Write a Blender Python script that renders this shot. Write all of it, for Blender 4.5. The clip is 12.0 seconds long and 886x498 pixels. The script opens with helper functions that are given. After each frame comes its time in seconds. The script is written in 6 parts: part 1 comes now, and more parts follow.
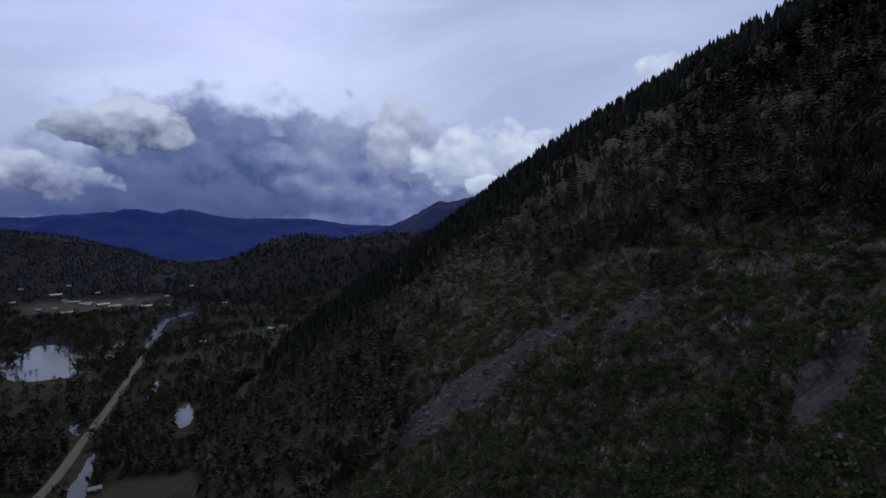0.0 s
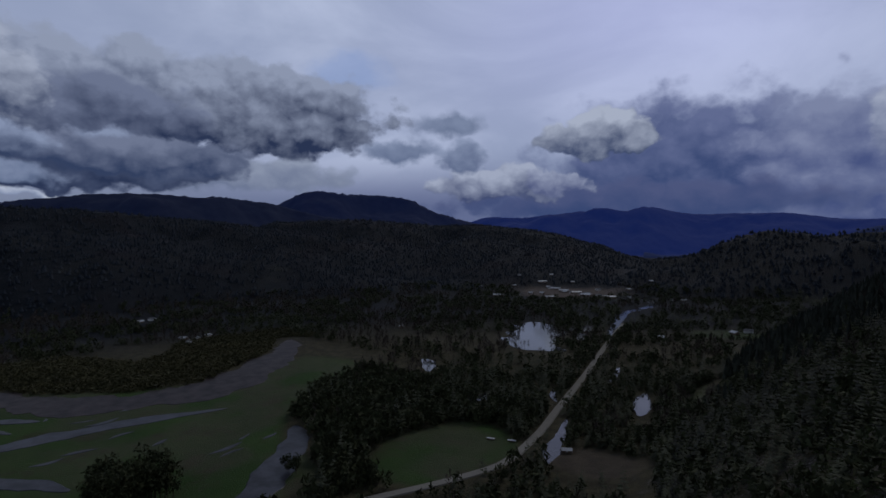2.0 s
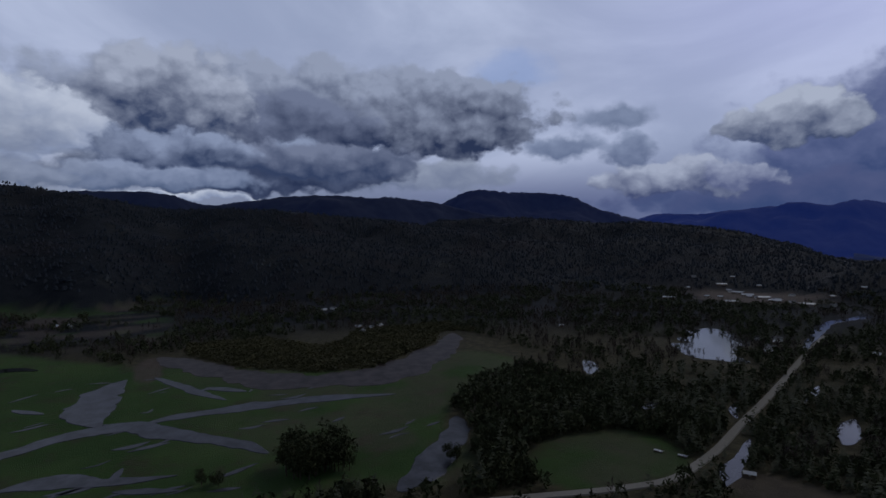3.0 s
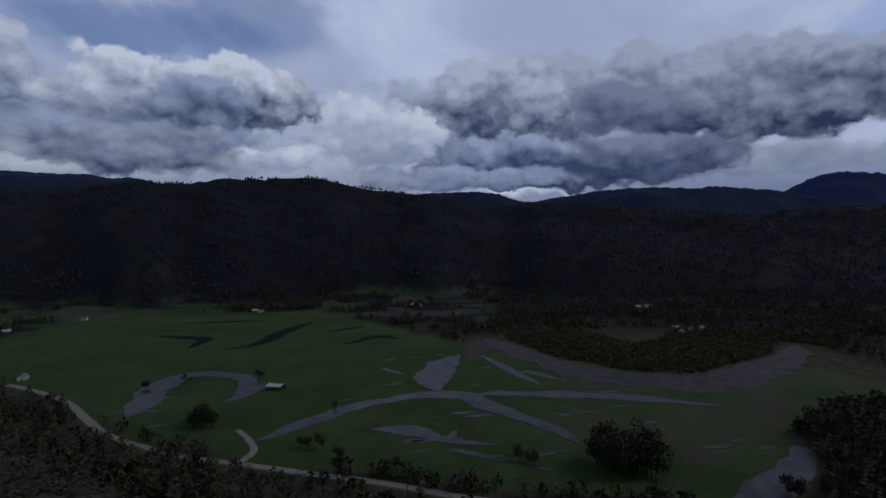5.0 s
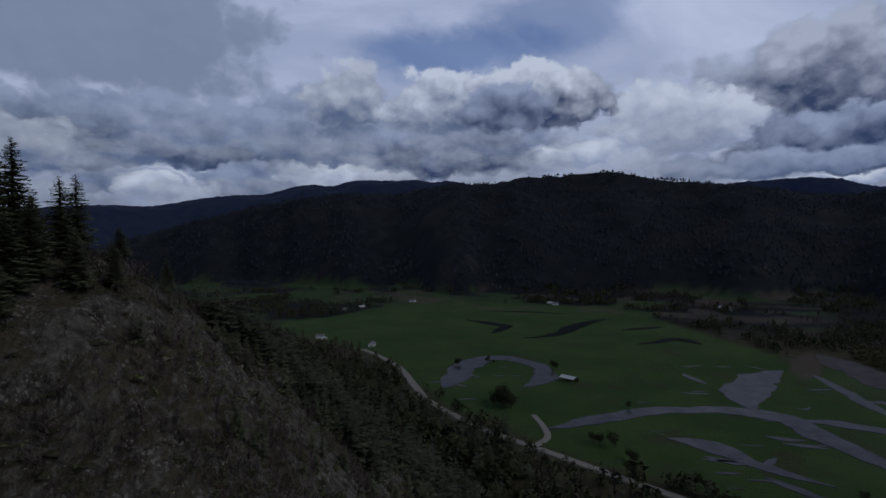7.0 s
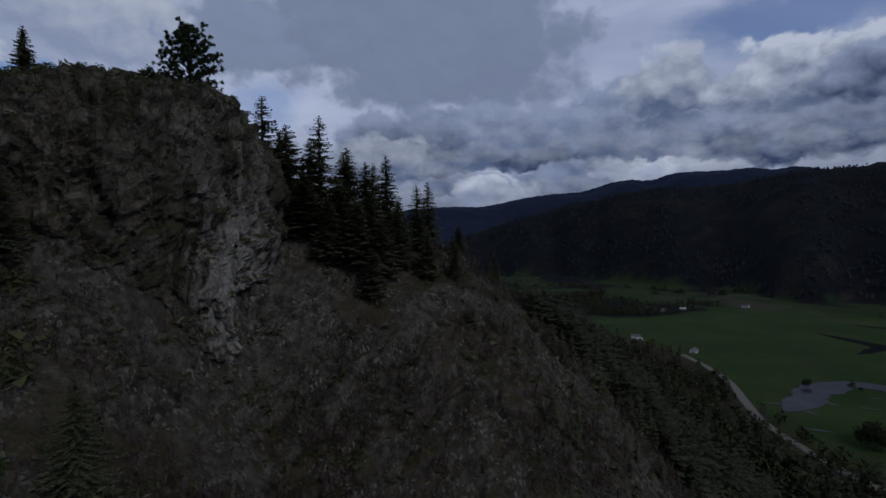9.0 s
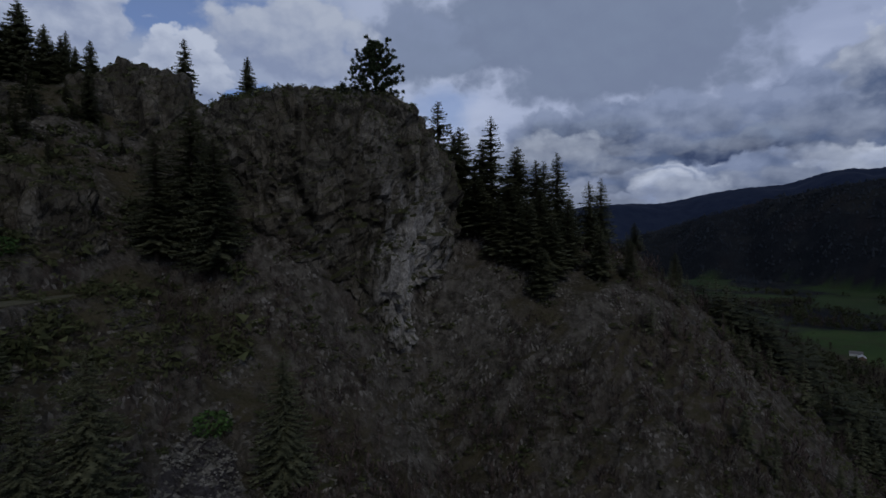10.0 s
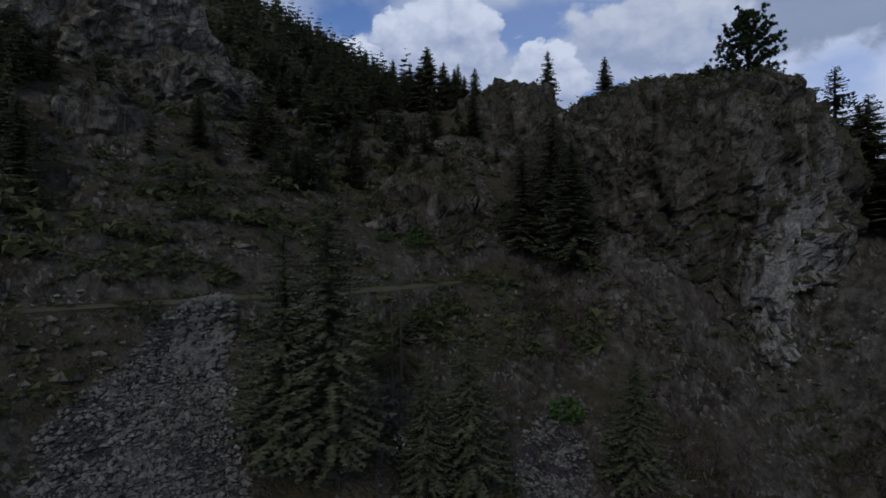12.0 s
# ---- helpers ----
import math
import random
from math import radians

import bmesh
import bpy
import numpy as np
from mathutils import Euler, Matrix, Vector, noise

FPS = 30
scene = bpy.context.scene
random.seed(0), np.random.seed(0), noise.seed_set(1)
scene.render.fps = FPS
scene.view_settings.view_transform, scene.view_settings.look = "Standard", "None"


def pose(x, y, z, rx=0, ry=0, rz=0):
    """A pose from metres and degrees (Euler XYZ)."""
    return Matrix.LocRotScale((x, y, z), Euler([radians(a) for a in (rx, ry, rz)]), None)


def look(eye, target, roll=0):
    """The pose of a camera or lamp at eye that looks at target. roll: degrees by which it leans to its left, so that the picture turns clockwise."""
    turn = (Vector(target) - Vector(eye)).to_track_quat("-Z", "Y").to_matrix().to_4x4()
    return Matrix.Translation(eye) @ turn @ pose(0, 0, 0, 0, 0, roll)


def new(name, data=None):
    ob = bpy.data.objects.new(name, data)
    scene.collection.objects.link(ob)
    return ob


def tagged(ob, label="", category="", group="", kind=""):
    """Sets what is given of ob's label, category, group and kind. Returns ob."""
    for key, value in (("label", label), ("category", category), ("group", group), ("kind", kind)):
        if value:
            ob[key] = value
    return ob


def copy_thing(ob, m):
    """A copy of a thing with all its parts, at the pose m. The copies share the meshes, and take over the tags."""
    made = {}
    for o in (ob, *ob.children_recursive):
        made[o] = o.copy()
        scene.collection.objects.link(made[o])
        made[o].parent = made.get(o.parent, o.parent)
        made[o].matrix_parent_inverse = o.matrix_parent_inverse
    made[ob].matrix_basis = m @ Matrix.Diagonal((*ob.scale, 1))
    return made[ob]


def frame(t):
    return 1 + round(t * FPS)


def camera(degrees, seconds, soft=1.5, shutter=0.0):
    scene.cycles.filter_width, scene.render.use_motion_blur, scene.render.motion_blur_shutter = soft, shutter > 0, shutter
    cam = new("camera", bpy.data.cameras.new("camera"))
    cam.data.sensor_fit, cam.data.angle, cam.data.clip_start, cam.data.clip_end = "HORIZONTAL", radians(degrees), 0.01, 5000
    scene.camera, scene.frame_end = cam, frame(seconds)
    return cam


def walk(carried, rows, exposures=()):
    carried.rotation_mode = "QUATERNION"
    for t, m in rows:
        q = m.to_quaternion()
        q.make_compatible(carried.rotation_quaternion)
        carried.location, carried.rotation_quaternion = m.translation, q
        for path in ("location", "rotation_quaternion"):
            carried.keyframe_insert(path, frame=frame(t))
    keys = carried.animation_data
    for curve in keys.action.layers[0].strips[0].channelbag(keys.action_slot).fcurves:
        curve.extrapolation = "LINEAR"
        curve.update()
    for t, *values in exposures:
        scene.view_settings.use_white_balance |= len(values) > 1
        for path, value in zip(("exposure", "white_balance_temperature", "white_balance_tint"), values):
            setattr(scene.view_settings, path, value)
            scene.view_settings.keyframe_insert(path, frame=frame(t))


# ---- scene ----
# ---------------------------------------------------------------- camera
H = 140.0  # height of the drone over the valley floor, hovering and turning
cam = camera(78.60, 12.0, soft=1.6)
PATH = [
    (0.0, 88.44, 1.01, 0.00),
    (0.5, 88.61, 1.07, 13.52),
    (1.0, 88.81, 0.76, 26.35),
    (1.5, 88.82, 0.83, 37.08),
    (2.0, 88.87, 0.87, 46.08),
    (2.5, 88.88, 0.78, 54.57),
    (3.0, 88.85, 0.68, 62.94),
    (5.0, 88.63, 0.70, 95.20),
    (5.5, 88.59, 0.72, 102.98),
    (6.0, 88.56, 0.71, 110.59),
    (6.5, 88.54, 0.74, 118.16),
    (7.0, 88.52, 0.79, 125.63),
    (9.0, 88.67, 0.91, 158.12),
    (9.5, 88.75, 0.84, 166.97),
    (10.0, 88.78, 0.77, 175.97),
    (10.5, 88.80, 0.83, 184.76),
    (11.0, 88.85, 0.86, 193.83),
    (11.5, 88.91, 0.79, 203.19),
    (12.0, 88.89, 0.61, 212.21)]
walk(cam, [(t, pose(0, 0, H, rx, ry, rz)) for t, rx, ry, rz in PATH],
     exposures=[(0.0, 0.42), (0.5, 0.32), (1.0, 0.11), (1.5, -0.06), (2.0, -0.06), (3.0, -0.02), (5.0, 0.0), (8.0, 0.0), (9.0, -0.12), (10.0, -0.06), (10.5, 0.04), (11.0, 0.12), (12.0, 0.28)])

# ---------------------------------------------------------------- world, sun
world = bpy.data.worlds.new("overcast_sky")
scene.world = world
world.use_nodes = True
SUN_AZ, SUN_EL = 15.0, 40.0


class Net:
    """Short hand for building node trees."""

    def __init__(self, tree):
        self.t = tree
        self.n = tree.nodes
        self.n.clear()

    def add(self, kind, **props):
        node = self.n.new(kind)
        for k, v in props.items():
            setattr(node, k, v)
        return node

    def put(self, socket, value):
        if isinstance(value, bpy.types.NodeSocket):
            self.t.links.new(value, socket)
        elif value is not None:
            if isinstance(value, (tuple, list)) and len(value) == 3 and socket.type == "RGBA":
                value = (*value, 1)
            socket.default_value = value

    def math(self, op, a, b=None, c=None, clamp=False):
        node = self.add("ShaderNodeMath", operation=op, use_clamp=clamp)
        for s, v in zip(node.inputs, (a, b, c)):
            self.put(s, v)
        return node.outputs[0]

    def step(self, v, lo, hi, a=0.0, b=1.0):
        node = self.add("ShaderNodeMapRange", interpolation_type="SMOOTHSTEP")
        for i, x in enumerate((v, lo, hi, a, b)):
            self.put(node.inputs[i], x)
        return node.outputs[0]

    def mix(self, f, a, b, blend="MIX"):
        node = self.add("ShaderNodeMix", data_type="RGBA", blend_type=blend)
        self.put(node.inputs[0], f)
        self.put(node.inputs[6], a)
        self.put(node.inputs[7], b)
        return node.outputs[2]

    def noise(self, vec, scale, detail=4.0, rough=0.55, warp=0.0):
        node = self.add("ShaderNodeTexNoise")
        self.put(node.inputs["Vector"], vec)
        for k, v in (("Scale", scale), ("Detail", detail), ("Roughness", rough), ("Distortion", warp)):
            self.put(node.inputs[k], v)
        return node.outputs[0]

    def vec(self, x, y, z=0.0):
        node = self.add("ShaderNodeCombineXYZ")
        for s, v in zip(node.inputs, (x, y, z)):
            self.put(s, v)
        return node.outputs[0]


WHITE, LIGHT, MID, DARK, DEEP = (0.50, 0.52, 0.62), (0.25, 0.285, 0.41), (0.092, 0.122, 0.212), (0.035, 0.051, 0.110), (0.024, 0.035, 0.08)
RAIN, VEIL = (0.044, 0.066, 0.165), (0.205, 0.24, 0.34)
# breaks in the overcast: bearing, height, half sizes in degrees, how open
BREAKS = [(124, 18.6, 11, 2.8, 0.75), (113, 21, 9, 3, 0.5), (56, 17, 4.5, 2.2, 0.4), (187, 20, 5, 2.2, 0.9), (203, 21, 13, 3.2, 0.75), (192, 21.5, 8, 2.5, 0.6), (222, 22, 8, 3.5, 1.0),
          (176, 13, 5, 3.5, 0.5), (-5, 5.8, 2.5, 1.2, 0.9), (130, 5.9, 4, 0.7, 0.7), (196, 13.5, 5, 1.5, 0.8)]
# clouds, from back to front: bearing, height, half sizes in degrees, colour of top and base, softness of the edge
CLOUDS = [
    (162.7, 20.6, 17.2, 6.9, VEIL, (0.19, 0.22, 0.32), 0.8), (157.1, 17.5, 13.2, 6.1, VEIL, (0.19, 0.22, 0.32), 0.8), (178.8, 18.8, 5.8, 3.7, (0.23, 0.265, 0.38), VEIL, 0.7),
    (191.2, 19.0, 7.6, 3.8, (0.42, 0.44, 0.53), LIGHT, 0.5), (21.2, 6.6, 12.3, 6.4, (0.13, 0.15, 0.28), RAIN, 0.9), (7.3, 5.9, 9.3, 6.0, (0.22, 0.24, 0.37), (0.07, 0.09, 0.21), 0.9),
    (4.4, 9.1, 3.4, 5.0, (0.40, 0.42, 0.53), (0.15, 0.17, 0.28), 0.4), (-4.4, 7.5, 7.3, 3.4, WHITE, LIGHT, 0.45), (-4.6, 4.6, 2.7, 1.1, WHITE, LIGHT, 0.3),
    (27.2, 3.2, 16.4, 2.0, (0.08, 0.095, 0.20), RAIN, 0.8), (29.7, 10.0, 5.2, 2.2, (0.42, 0.44, 0.54), (0.06, 0.078, 0.15), 0.25),
    (38.7, 5.4, 7.4, 1.8, (0.38, 0.40, 0.51), (0.06, 0.075, 0.16), 0.3), (33.9, 5.5, 3.1, 1.4, (0.36, 0.38, 0.5), (0.08, 0.095, 0.2), 0.3), (-22.8, 14.8, 2.8, 2.0, WHITE, LIGHT, 0.3),
    (45.3, 11.4, 3.9, 1.4, LIGHT, (0.15, 0.18, 0.28), 1.1), (50.5, 8.8, 3.2, 1.2, LIGHT, (0.13, 0.16, 0.26), 1.0), (43.5, 8.2, 2.8, 1.3, LIGHT, (0.10, 0.125, 0.22), 0.9),
    (85.7, 11.0, 17.4, 6.2, (0.30, 0.325, 0.43), DARK, 0.5), (75.6, 12.8, 14.8, 4.6, (0.30, 0.325, 0.43), DARK, 0.4), (89.9, 10.9, 6.4, 4.0, (0.30, 0.32, 0.42), MID, 0.5),
    (64.0, 12.1, 10.9, 4.2, (0.29, 0.315, 0.42), DEEP, 0.3), (78.2, 10.6, 8.0, 3.8, (0.16, 0.18, 0.27), DEEP, 0.5), (78.3, 8.7, 2.5, 1.7, LIGHT, MID, 0.6),
    (65.9, 6.4, 9.7, 1.8, (0.28, 0.305, 0.40), (0.16, 0.185, 0.28), 0.7), (85.4, 6.4, 15.9, 1.8, (0.10, 0.12, 0.20), DEEP, 0.35), (89.0, 4.2, 7.0, 0.4, WHITE, LIGHT, 0.6),
    (89.6, 12.5, 6.7, 4.9, (0.37, 0.39, 0.49), DARK, 0.35), (75.6, 7.8, 10.4, 1.9, (0.17, 0.19, 0.28), DARK, 0.5), (90.8, 8.2, 7.9, 2.1, LIGHT, DARK, 0.4),
    (101.9, 10.1, 6.5, 3.8, WHITE, LIGHT, 0.3), (93.4, 5.9, 11.7, 1.2, LIGHT, MID, 0.6), (137.1, 10.3, 8.6, 4.5, LIGHT, MID, 0.45),
    (136.2, 12.7, 2.7, 4.0, WHITE, MID, 0.3), (127.2, 12.1, 3.6, 3.8, WHITE, MID, 0.25), (116.6, 13.5, 8.5, 3.5, WHITE, DARK, 0.2),
    (124.6, 9.0, 12.2, 2.9, LIGHT, MID, 0.45), (112.0, 7.7, 5.2, 1.4, WHITE, LIGHT, 0.4), (136.5, 5.9, 8.5, 0.9, WHITE, LIGHT, 0.5),
    (157.6, 8.9, 10.3, 4.0, VEIL, MID, 0.6), (156.1, 9.1, 5.5, 1.5, LIGHT, DARK, 0.5), (160.6, 7.0, 6.0, 1.3, LIGHT, DARK, 0.5),
    (150.9, 5.6, 7.3, 1.5, WHITE, LIGHT, 0.5), (152.6, 9.7, 15.8, 3.3, LIGHT, MID, 0.5), (135.2, 13.7, 3.9, 3.0, (0.40, 0.42, 0.51), MID, 0.3),
    (126.0, 12.8, 4.9, 3.6, WHITE, MID, 0.3), (119.5, 12.4, 4.7, 2.9, LIGHT, DARK, 0.4), (124.8, 8.6, 7.7, 2.4, LIGHT, DARK, 0.45),
    (161.5, 9.5, 5.6, 1.9, VEIL, DARK, 0.5), (146.8, 7.9, 4.8, 1.4, VEIL, DARK, 0.5), (164.5, 7.4, 5.0, 2.6, (0.34, 0.36, 0.44), MID, 0.5),
    (143.9, 5.7, 5.9, 1.8, LIGHT, MID, 0.45), (138.2, 6.2, 4.8, 1.2, WHITE, LIGHT, 0.4), (153.7, 4.7, 5.2, 1.8, WHITE, LIGHT, 0.35),
    (155.5, 5.3, 5.0, 1.3, LIGHT, MID, 0.5), (153.5, 4.8, 3.2, 1.4, WHITE, LIGHT, 0.35), (212.7, 19.4, 6.8, 4.3, WHITE, LIGHT, 0.15),
    (201.2, 15.4, 3.8, 3.5, WHITE, LIGHT, 0.15), (220.6, 18.6, 2.0, 1.3, WHITE, LIGHT, 0.2),
]


def build_sky():
    n = Net(world.node_tree)
    out = n.add("ShaderNodeOutputWorld")
    back = n.add("ShaderNodeBackground")
    sky = n.add("ShaderNodeTexSky", sky_type="NISHITA", sun_disc=False, sun_elevation=radians(SUN_EL), sun_rotation=radians(-SUN_AZ))
    way = n.add("ShaderNodeTexCoord").outputs["Generated"]
    sep = n.add("ShaderNodeSeparateXYZ")
    n.put(sep.inputs[0], way)
    x, y, z = sep.outputs
    # bearing from +y towards -x, from -70 to 290, and height, in degrees
    az = n.math("MULTIPLY", n.math("ARCTAN2", n.math("MULTIPLY", x, -1.0), y), 57.29578)
    az = n.math("ADD", n.math("MODULO", n.math("ADD", az, 430.0), 360.0), -70.0)
    el = n.math("MULTIPLY", n.math("ARCSINE", z), 57.29578)
    plane = n.vec(az, n.math("MULTIPLY", el, 1.25), 0.0)

    def vmath(op, a, b=None, c=None):
        node = n.add("ShaderNodeVectorMath", operation=op)
        for s, v in zip(node.inputs, (a, b, c)):
            n.put(s, v)
        return node.outputs["Value" if op == "LENGTH" else "Vector"]

    def clouds_noise(shift, scale, detail, warp):
        node = n.add("ShaderNodeTexNoise")
        n.put(node.inputs["Vector"], vmath("ADD", plane, shift))
        for k, v in (("Scale", scale), ("Detail", detail), ("Roughness", 0.5), ("Distortion", warp)):
            node.inputs[k].default_value = v
        return node

    def billow(at, shift, scale):
        node = n.add("ShaderNodeTexVoronoi", feature="SMOOTH_F1", voronoi_dimensions="2D", normalize=True)
        n.put(node.inputs["Vector"], vmath("ADD", at, shift))
        for k, v in (("Scale", scale), ("Detail", 3.0), ("Roughness", 0.42), ("Lacunarity", 2.4), ("Smoothness", 0.3), ("Randomness", 1.0)):
            node.inputs[k].default_value = v
        return n.math("SUBTRACT", 1.0, node.outputs["Distance"])

    # rounded heads on the clouds, and light on the upper side of each head
    lump = clouds_noise((0, 0, 4.0), 0.13, 6.0, 0.1)
    curl = clouds_noise((2, 7, 6.0), 0.5, 5.0, 0.2)
    swirl = vmath("MULTIPLY", vmath("SUBTRACT", curl.outputs[1], (0.5, 0.5, 0.5)), (1.6, 1.2, 0.0))
    heads_at = vmath("ADD", plane, swirl)
    heads = billow(heads_at, (0, 0, 0), 0.24)
    heads_up = billow(heads_at, (-0.5, 1.1, 0), 0.24)
    fluff = clouds_noise((5, 3, 2.0), 0.55, 6.0, 0.2).outputs[0]
    wisp = clouds_noise((9, 1, 7.0), 0.16, 7.0, 0.3).outputs[0]
    glow = n.math("MULTIPLY", n.math("SUBTRACT", heads, heads_up), 1.1)
    glow = n.math("ADD", glow, n.math("MULTIPLY", n.math("SUBTRACT", heads, 0.68), 0.7))
    glow = n.math("ADD", glow, n.math("MULTIPLY", n.math("SUBTRACT", fluff, 0.5), 0.35))
    glow = n.math("ADD", glow, n.math("MULTIPLY", n.math("SUBTRACT", wisp, 0.5), 0.7))
    wob = vmath("MULTIPLY", vmath("SUBTRACT", lump.outputs[1], (0.5, 0.5, 0.5)), (5.0, 2.8, 0.0))
    wob = vmath("ADD", wob, vmath("MULTIPLY", vmath("SUBTRACT", curl.outputs[1], (0.5, 0.5, 0.5)), (2.6, 1.9, 0.0)))
    puff = n.math("MULTIPLY", n.math("SUBTRACT", heads, 0.66), -1.25)
    p = vmath("ADD", n.vec(az, el, 0.0), wob)
    sep2 = n.add("ShaderNodeSeparateXYZ")
    n.put(sep2.inputs[0], p)
    along, rise = sep2.outputs[0], sep2.outputs[1]
    blue = n.mix(1.0, sky.outputs[0], (0.055, 0.062, 0.085), "MULTIPLY")
    streak = n.noise(n.vec(n.math("MULTIPLY", az, 0.035), n.math("MULTIPLY", el, 0.09), 1.0), 1.0, 6.0, 0.55, 0.6)
    high = n.mix(n.step(streak, 0.32, 0.7), (0.32, 0.355, 0.50), (0.50, 0.53, 0.69))
    bright = n.math("MULTIPLY", n.step(az, 62.0, 14.0), n.step(az, -14.0, 34.0, 0.0, 1.0))
    high = n.mix(n.math("MULTIPLY", bright, n.step(el, 6.0, 22.0)), high, n.mix(streak, (0.40, 0.41, 0.65), (0.59, 0.60, 0.86)))
    high = n.mix(n.step(az, 150.0, 215.0), high, n.mix(streak, (0.24, 0.28, 0.42), (0.40, 0.43, 0.52)))
    high = n.mix(n.step(az, 14.0, -8.0, 0.0, 0.75), high, n.mix(streak, (0.20, 0.235, 0.40), (0.38, 0.41, 0.56)))
    col = n.mix(n.step(el, 10.0, 3.0), high, n.mix(n.step(az, 45.0, 100.0), (0.13, 0.15, 0.27), (0.22, 0.245, 0.335)))
    for a, e, wa, we, amount in BREAKS:
        d = vmath("LENGTH", vmath("MULTIPLY_ADD", p, (1 / wa, 1 / we, 0), (-a / wa, -e / we, 0)))
        f = n.step(n.math("ADD", d, n.math("MULTIPLY", n.math("SUBTRACT", streak, 0.5), 1.6)), 1.1, 0.35, 0.0, amount)
        col = n.mix(f, col, blue)
    for a, e, wa, we, top, base, soft_edge in CLOUDS:
        # a flat base: distances below the middle count for more
        up = n.math("MULTIPLY_ADD", rise, 1.0 / we, -e / we)
        v = n.math("MAXIMUM", up, n.math("MULTIPLY", up, -1.2))
        u = n.math("MULTIPLY_ADD", along, 1.0 / wa, -a / wa)
        d = vmath("LENGTH", n.vec(u, v, 0.0))
        d = n.math("ADD", d, puff)
        f = n.step(d, 1.10 + 0.2 * soft_edge, 1.02 - 0.4 * soft_edge)
        t = n.math("MULTIPLY_ADD", up, 0.55, 0.42)
        t = n.math("ADD", glow, t, clamp=True)
        col = n.mix(f, col, n.mix(t, base, top))
    heap_at = n.vec(az, n.math("MULTIPLY", el, 2.3), 3.0)
    heap_at = vmath("ADD", heap_at, swirl)
    heap = billow(heap_at, (0, 0, 0), 0.2)
    heap_up = billow(heap_at, (-0.4, 1.5, 0), 0.2)
    tone = n.math("MULTIPLY_ADD", n.math("SUBTRACT", heap, heap_up), 0.9, n.math("MULTIPLY_ADD", wisp, 1.5, -0.35))
    tone = n.math("ADD", tone, n.math("MULTIPLY", n.math("SUBTRACT", fluff, 0.5), 0.5), clamp=True)
    heap_c = n.mix(tone, (0.085, 0.10, 0.155), (0.46, 0.48, 0.56))
    band = n.math("MULTIPLY", n.step(el, 14.0, 7.5, 0.0, 0.5), n.math("MULTIPLY", n.step(az, 90.0, 104.0), n.step(az, 200.0, 184.0)))
    col = n.mix(n.math("MULTIPLY", band, n.step(heap, 0.55, 0.75)), col, heap_c)
    # dark deck added overhead, out of view, to cut the light from above
    col = n.mix(n.step(el, 24.0, 44.0), col, n.mix(streak, (0.04, 0.044, 0.06), (0.085, 0.093, 0.12)))
    col = n.mix(1.0, col, (0.928, 0.998, 1.045), "MULTIPLY")
    n.put(back.inputs[0], col)
    back.inputs[1].default_value = 1.0
    n.put(out.inputs[0], back.outputs[0])


build_sky()
sun = new("sun", bpy.data.lights.new("sun", "SUN"))
sun.data.energy, sun.data.angle, sun.data.color = 0.55, radians(16), (1.0, 0.96, 0.9)
sa, se = radians(SUN_AZ), radians(SUN_EL)
sun.matrix_world = look((0, 0, 0), (math.sin(sa) * math.cos(se), -math.cos(sa) * math.cos(se), -math.sin(se)))

# ---------------------------------------------------------------- materials


def material(name, rough=0.9):
    m = bpy.data.materials.new(name)
    m.use_nodes = True
    n = Net(m.node_tree)
    out = n.add("ShaderNodeOutputMaterial")
    bsdf = n.add("ShaderNodeBsdfPrincipled")
    bsdf.inputs["Roughness"].default_value = rough
    bsdf.inputs["Specular IOR Level"].default_value = 0.12
    n.put(out.inputs[0], bsdf.outputs[0])
    return m, n, bsdf


def bump(n, bsdf, height, strength, dist):
    b = n.add("ShaderNodeBump")
    b.inputs["Strength"].default_value = strength
    b.inputs["Distance"].default_value = dist
    n.put(b.inputs["Height"], height)
    n.put(bsdf.inputs["Normal"], b.outputs[0])


def speckled(name, a, b, scale, rough=0.9, big=0.0, bumpy=0.3, per="island", spread=0.35, leaf=0.0):
    """Two tones mixed by noise at two scales, and a shift of brightness from piece to piece."""
    m, n, bsdf = material(name, rough)
    pos = n.add("ShaderNodeNewGeometry")
    p = pos.outputs["Position"]
    f = n.noise(p, scale, 5.0, 0.6)
    g = n.noise(p, big or scale * 0.12, 3.0, 0.5)
    c = n.mix(n.step(n.math("ADD", n.math("MULTIPLY", f, 0.6), n.math("MULTIPLY", g, 0.5)), 0.35, 0.75), a, b)
    rnd = pos.outputs["Random Per Island"] if per == "island" else n.add("ShaderNodeObjectInfo").outputs["Random"]
    v = n.math("ADD", n.math("MULTIPLY", rnd, 2 * spread), 1.0 - spread)
    c = n.mix(1.0, c, n.vec(v, v, v), "MULTIPLY")
    n.put(bsdf.inputs["Base Color"], c)
    if bumpy:
        bump(n, bsdf, f, bumpy, 0.5 / scale)
    if leaf:
        through_leaf = n.add("ShaderNodeBsdfTranslucent")
        n.put(through_leaf.inputs["Color"], c)
        both = n.add("ShaderNodeMixShader")
        both.inputs[0].default_value = leaf
        n.put(both.inputs[1], bsdf.outputs[0])
        n.put(both.inputs[2], through_leaf.outputs[0])
        n.put(n.n["Material Output"].inputs[0], both.outputs[0])
    return m


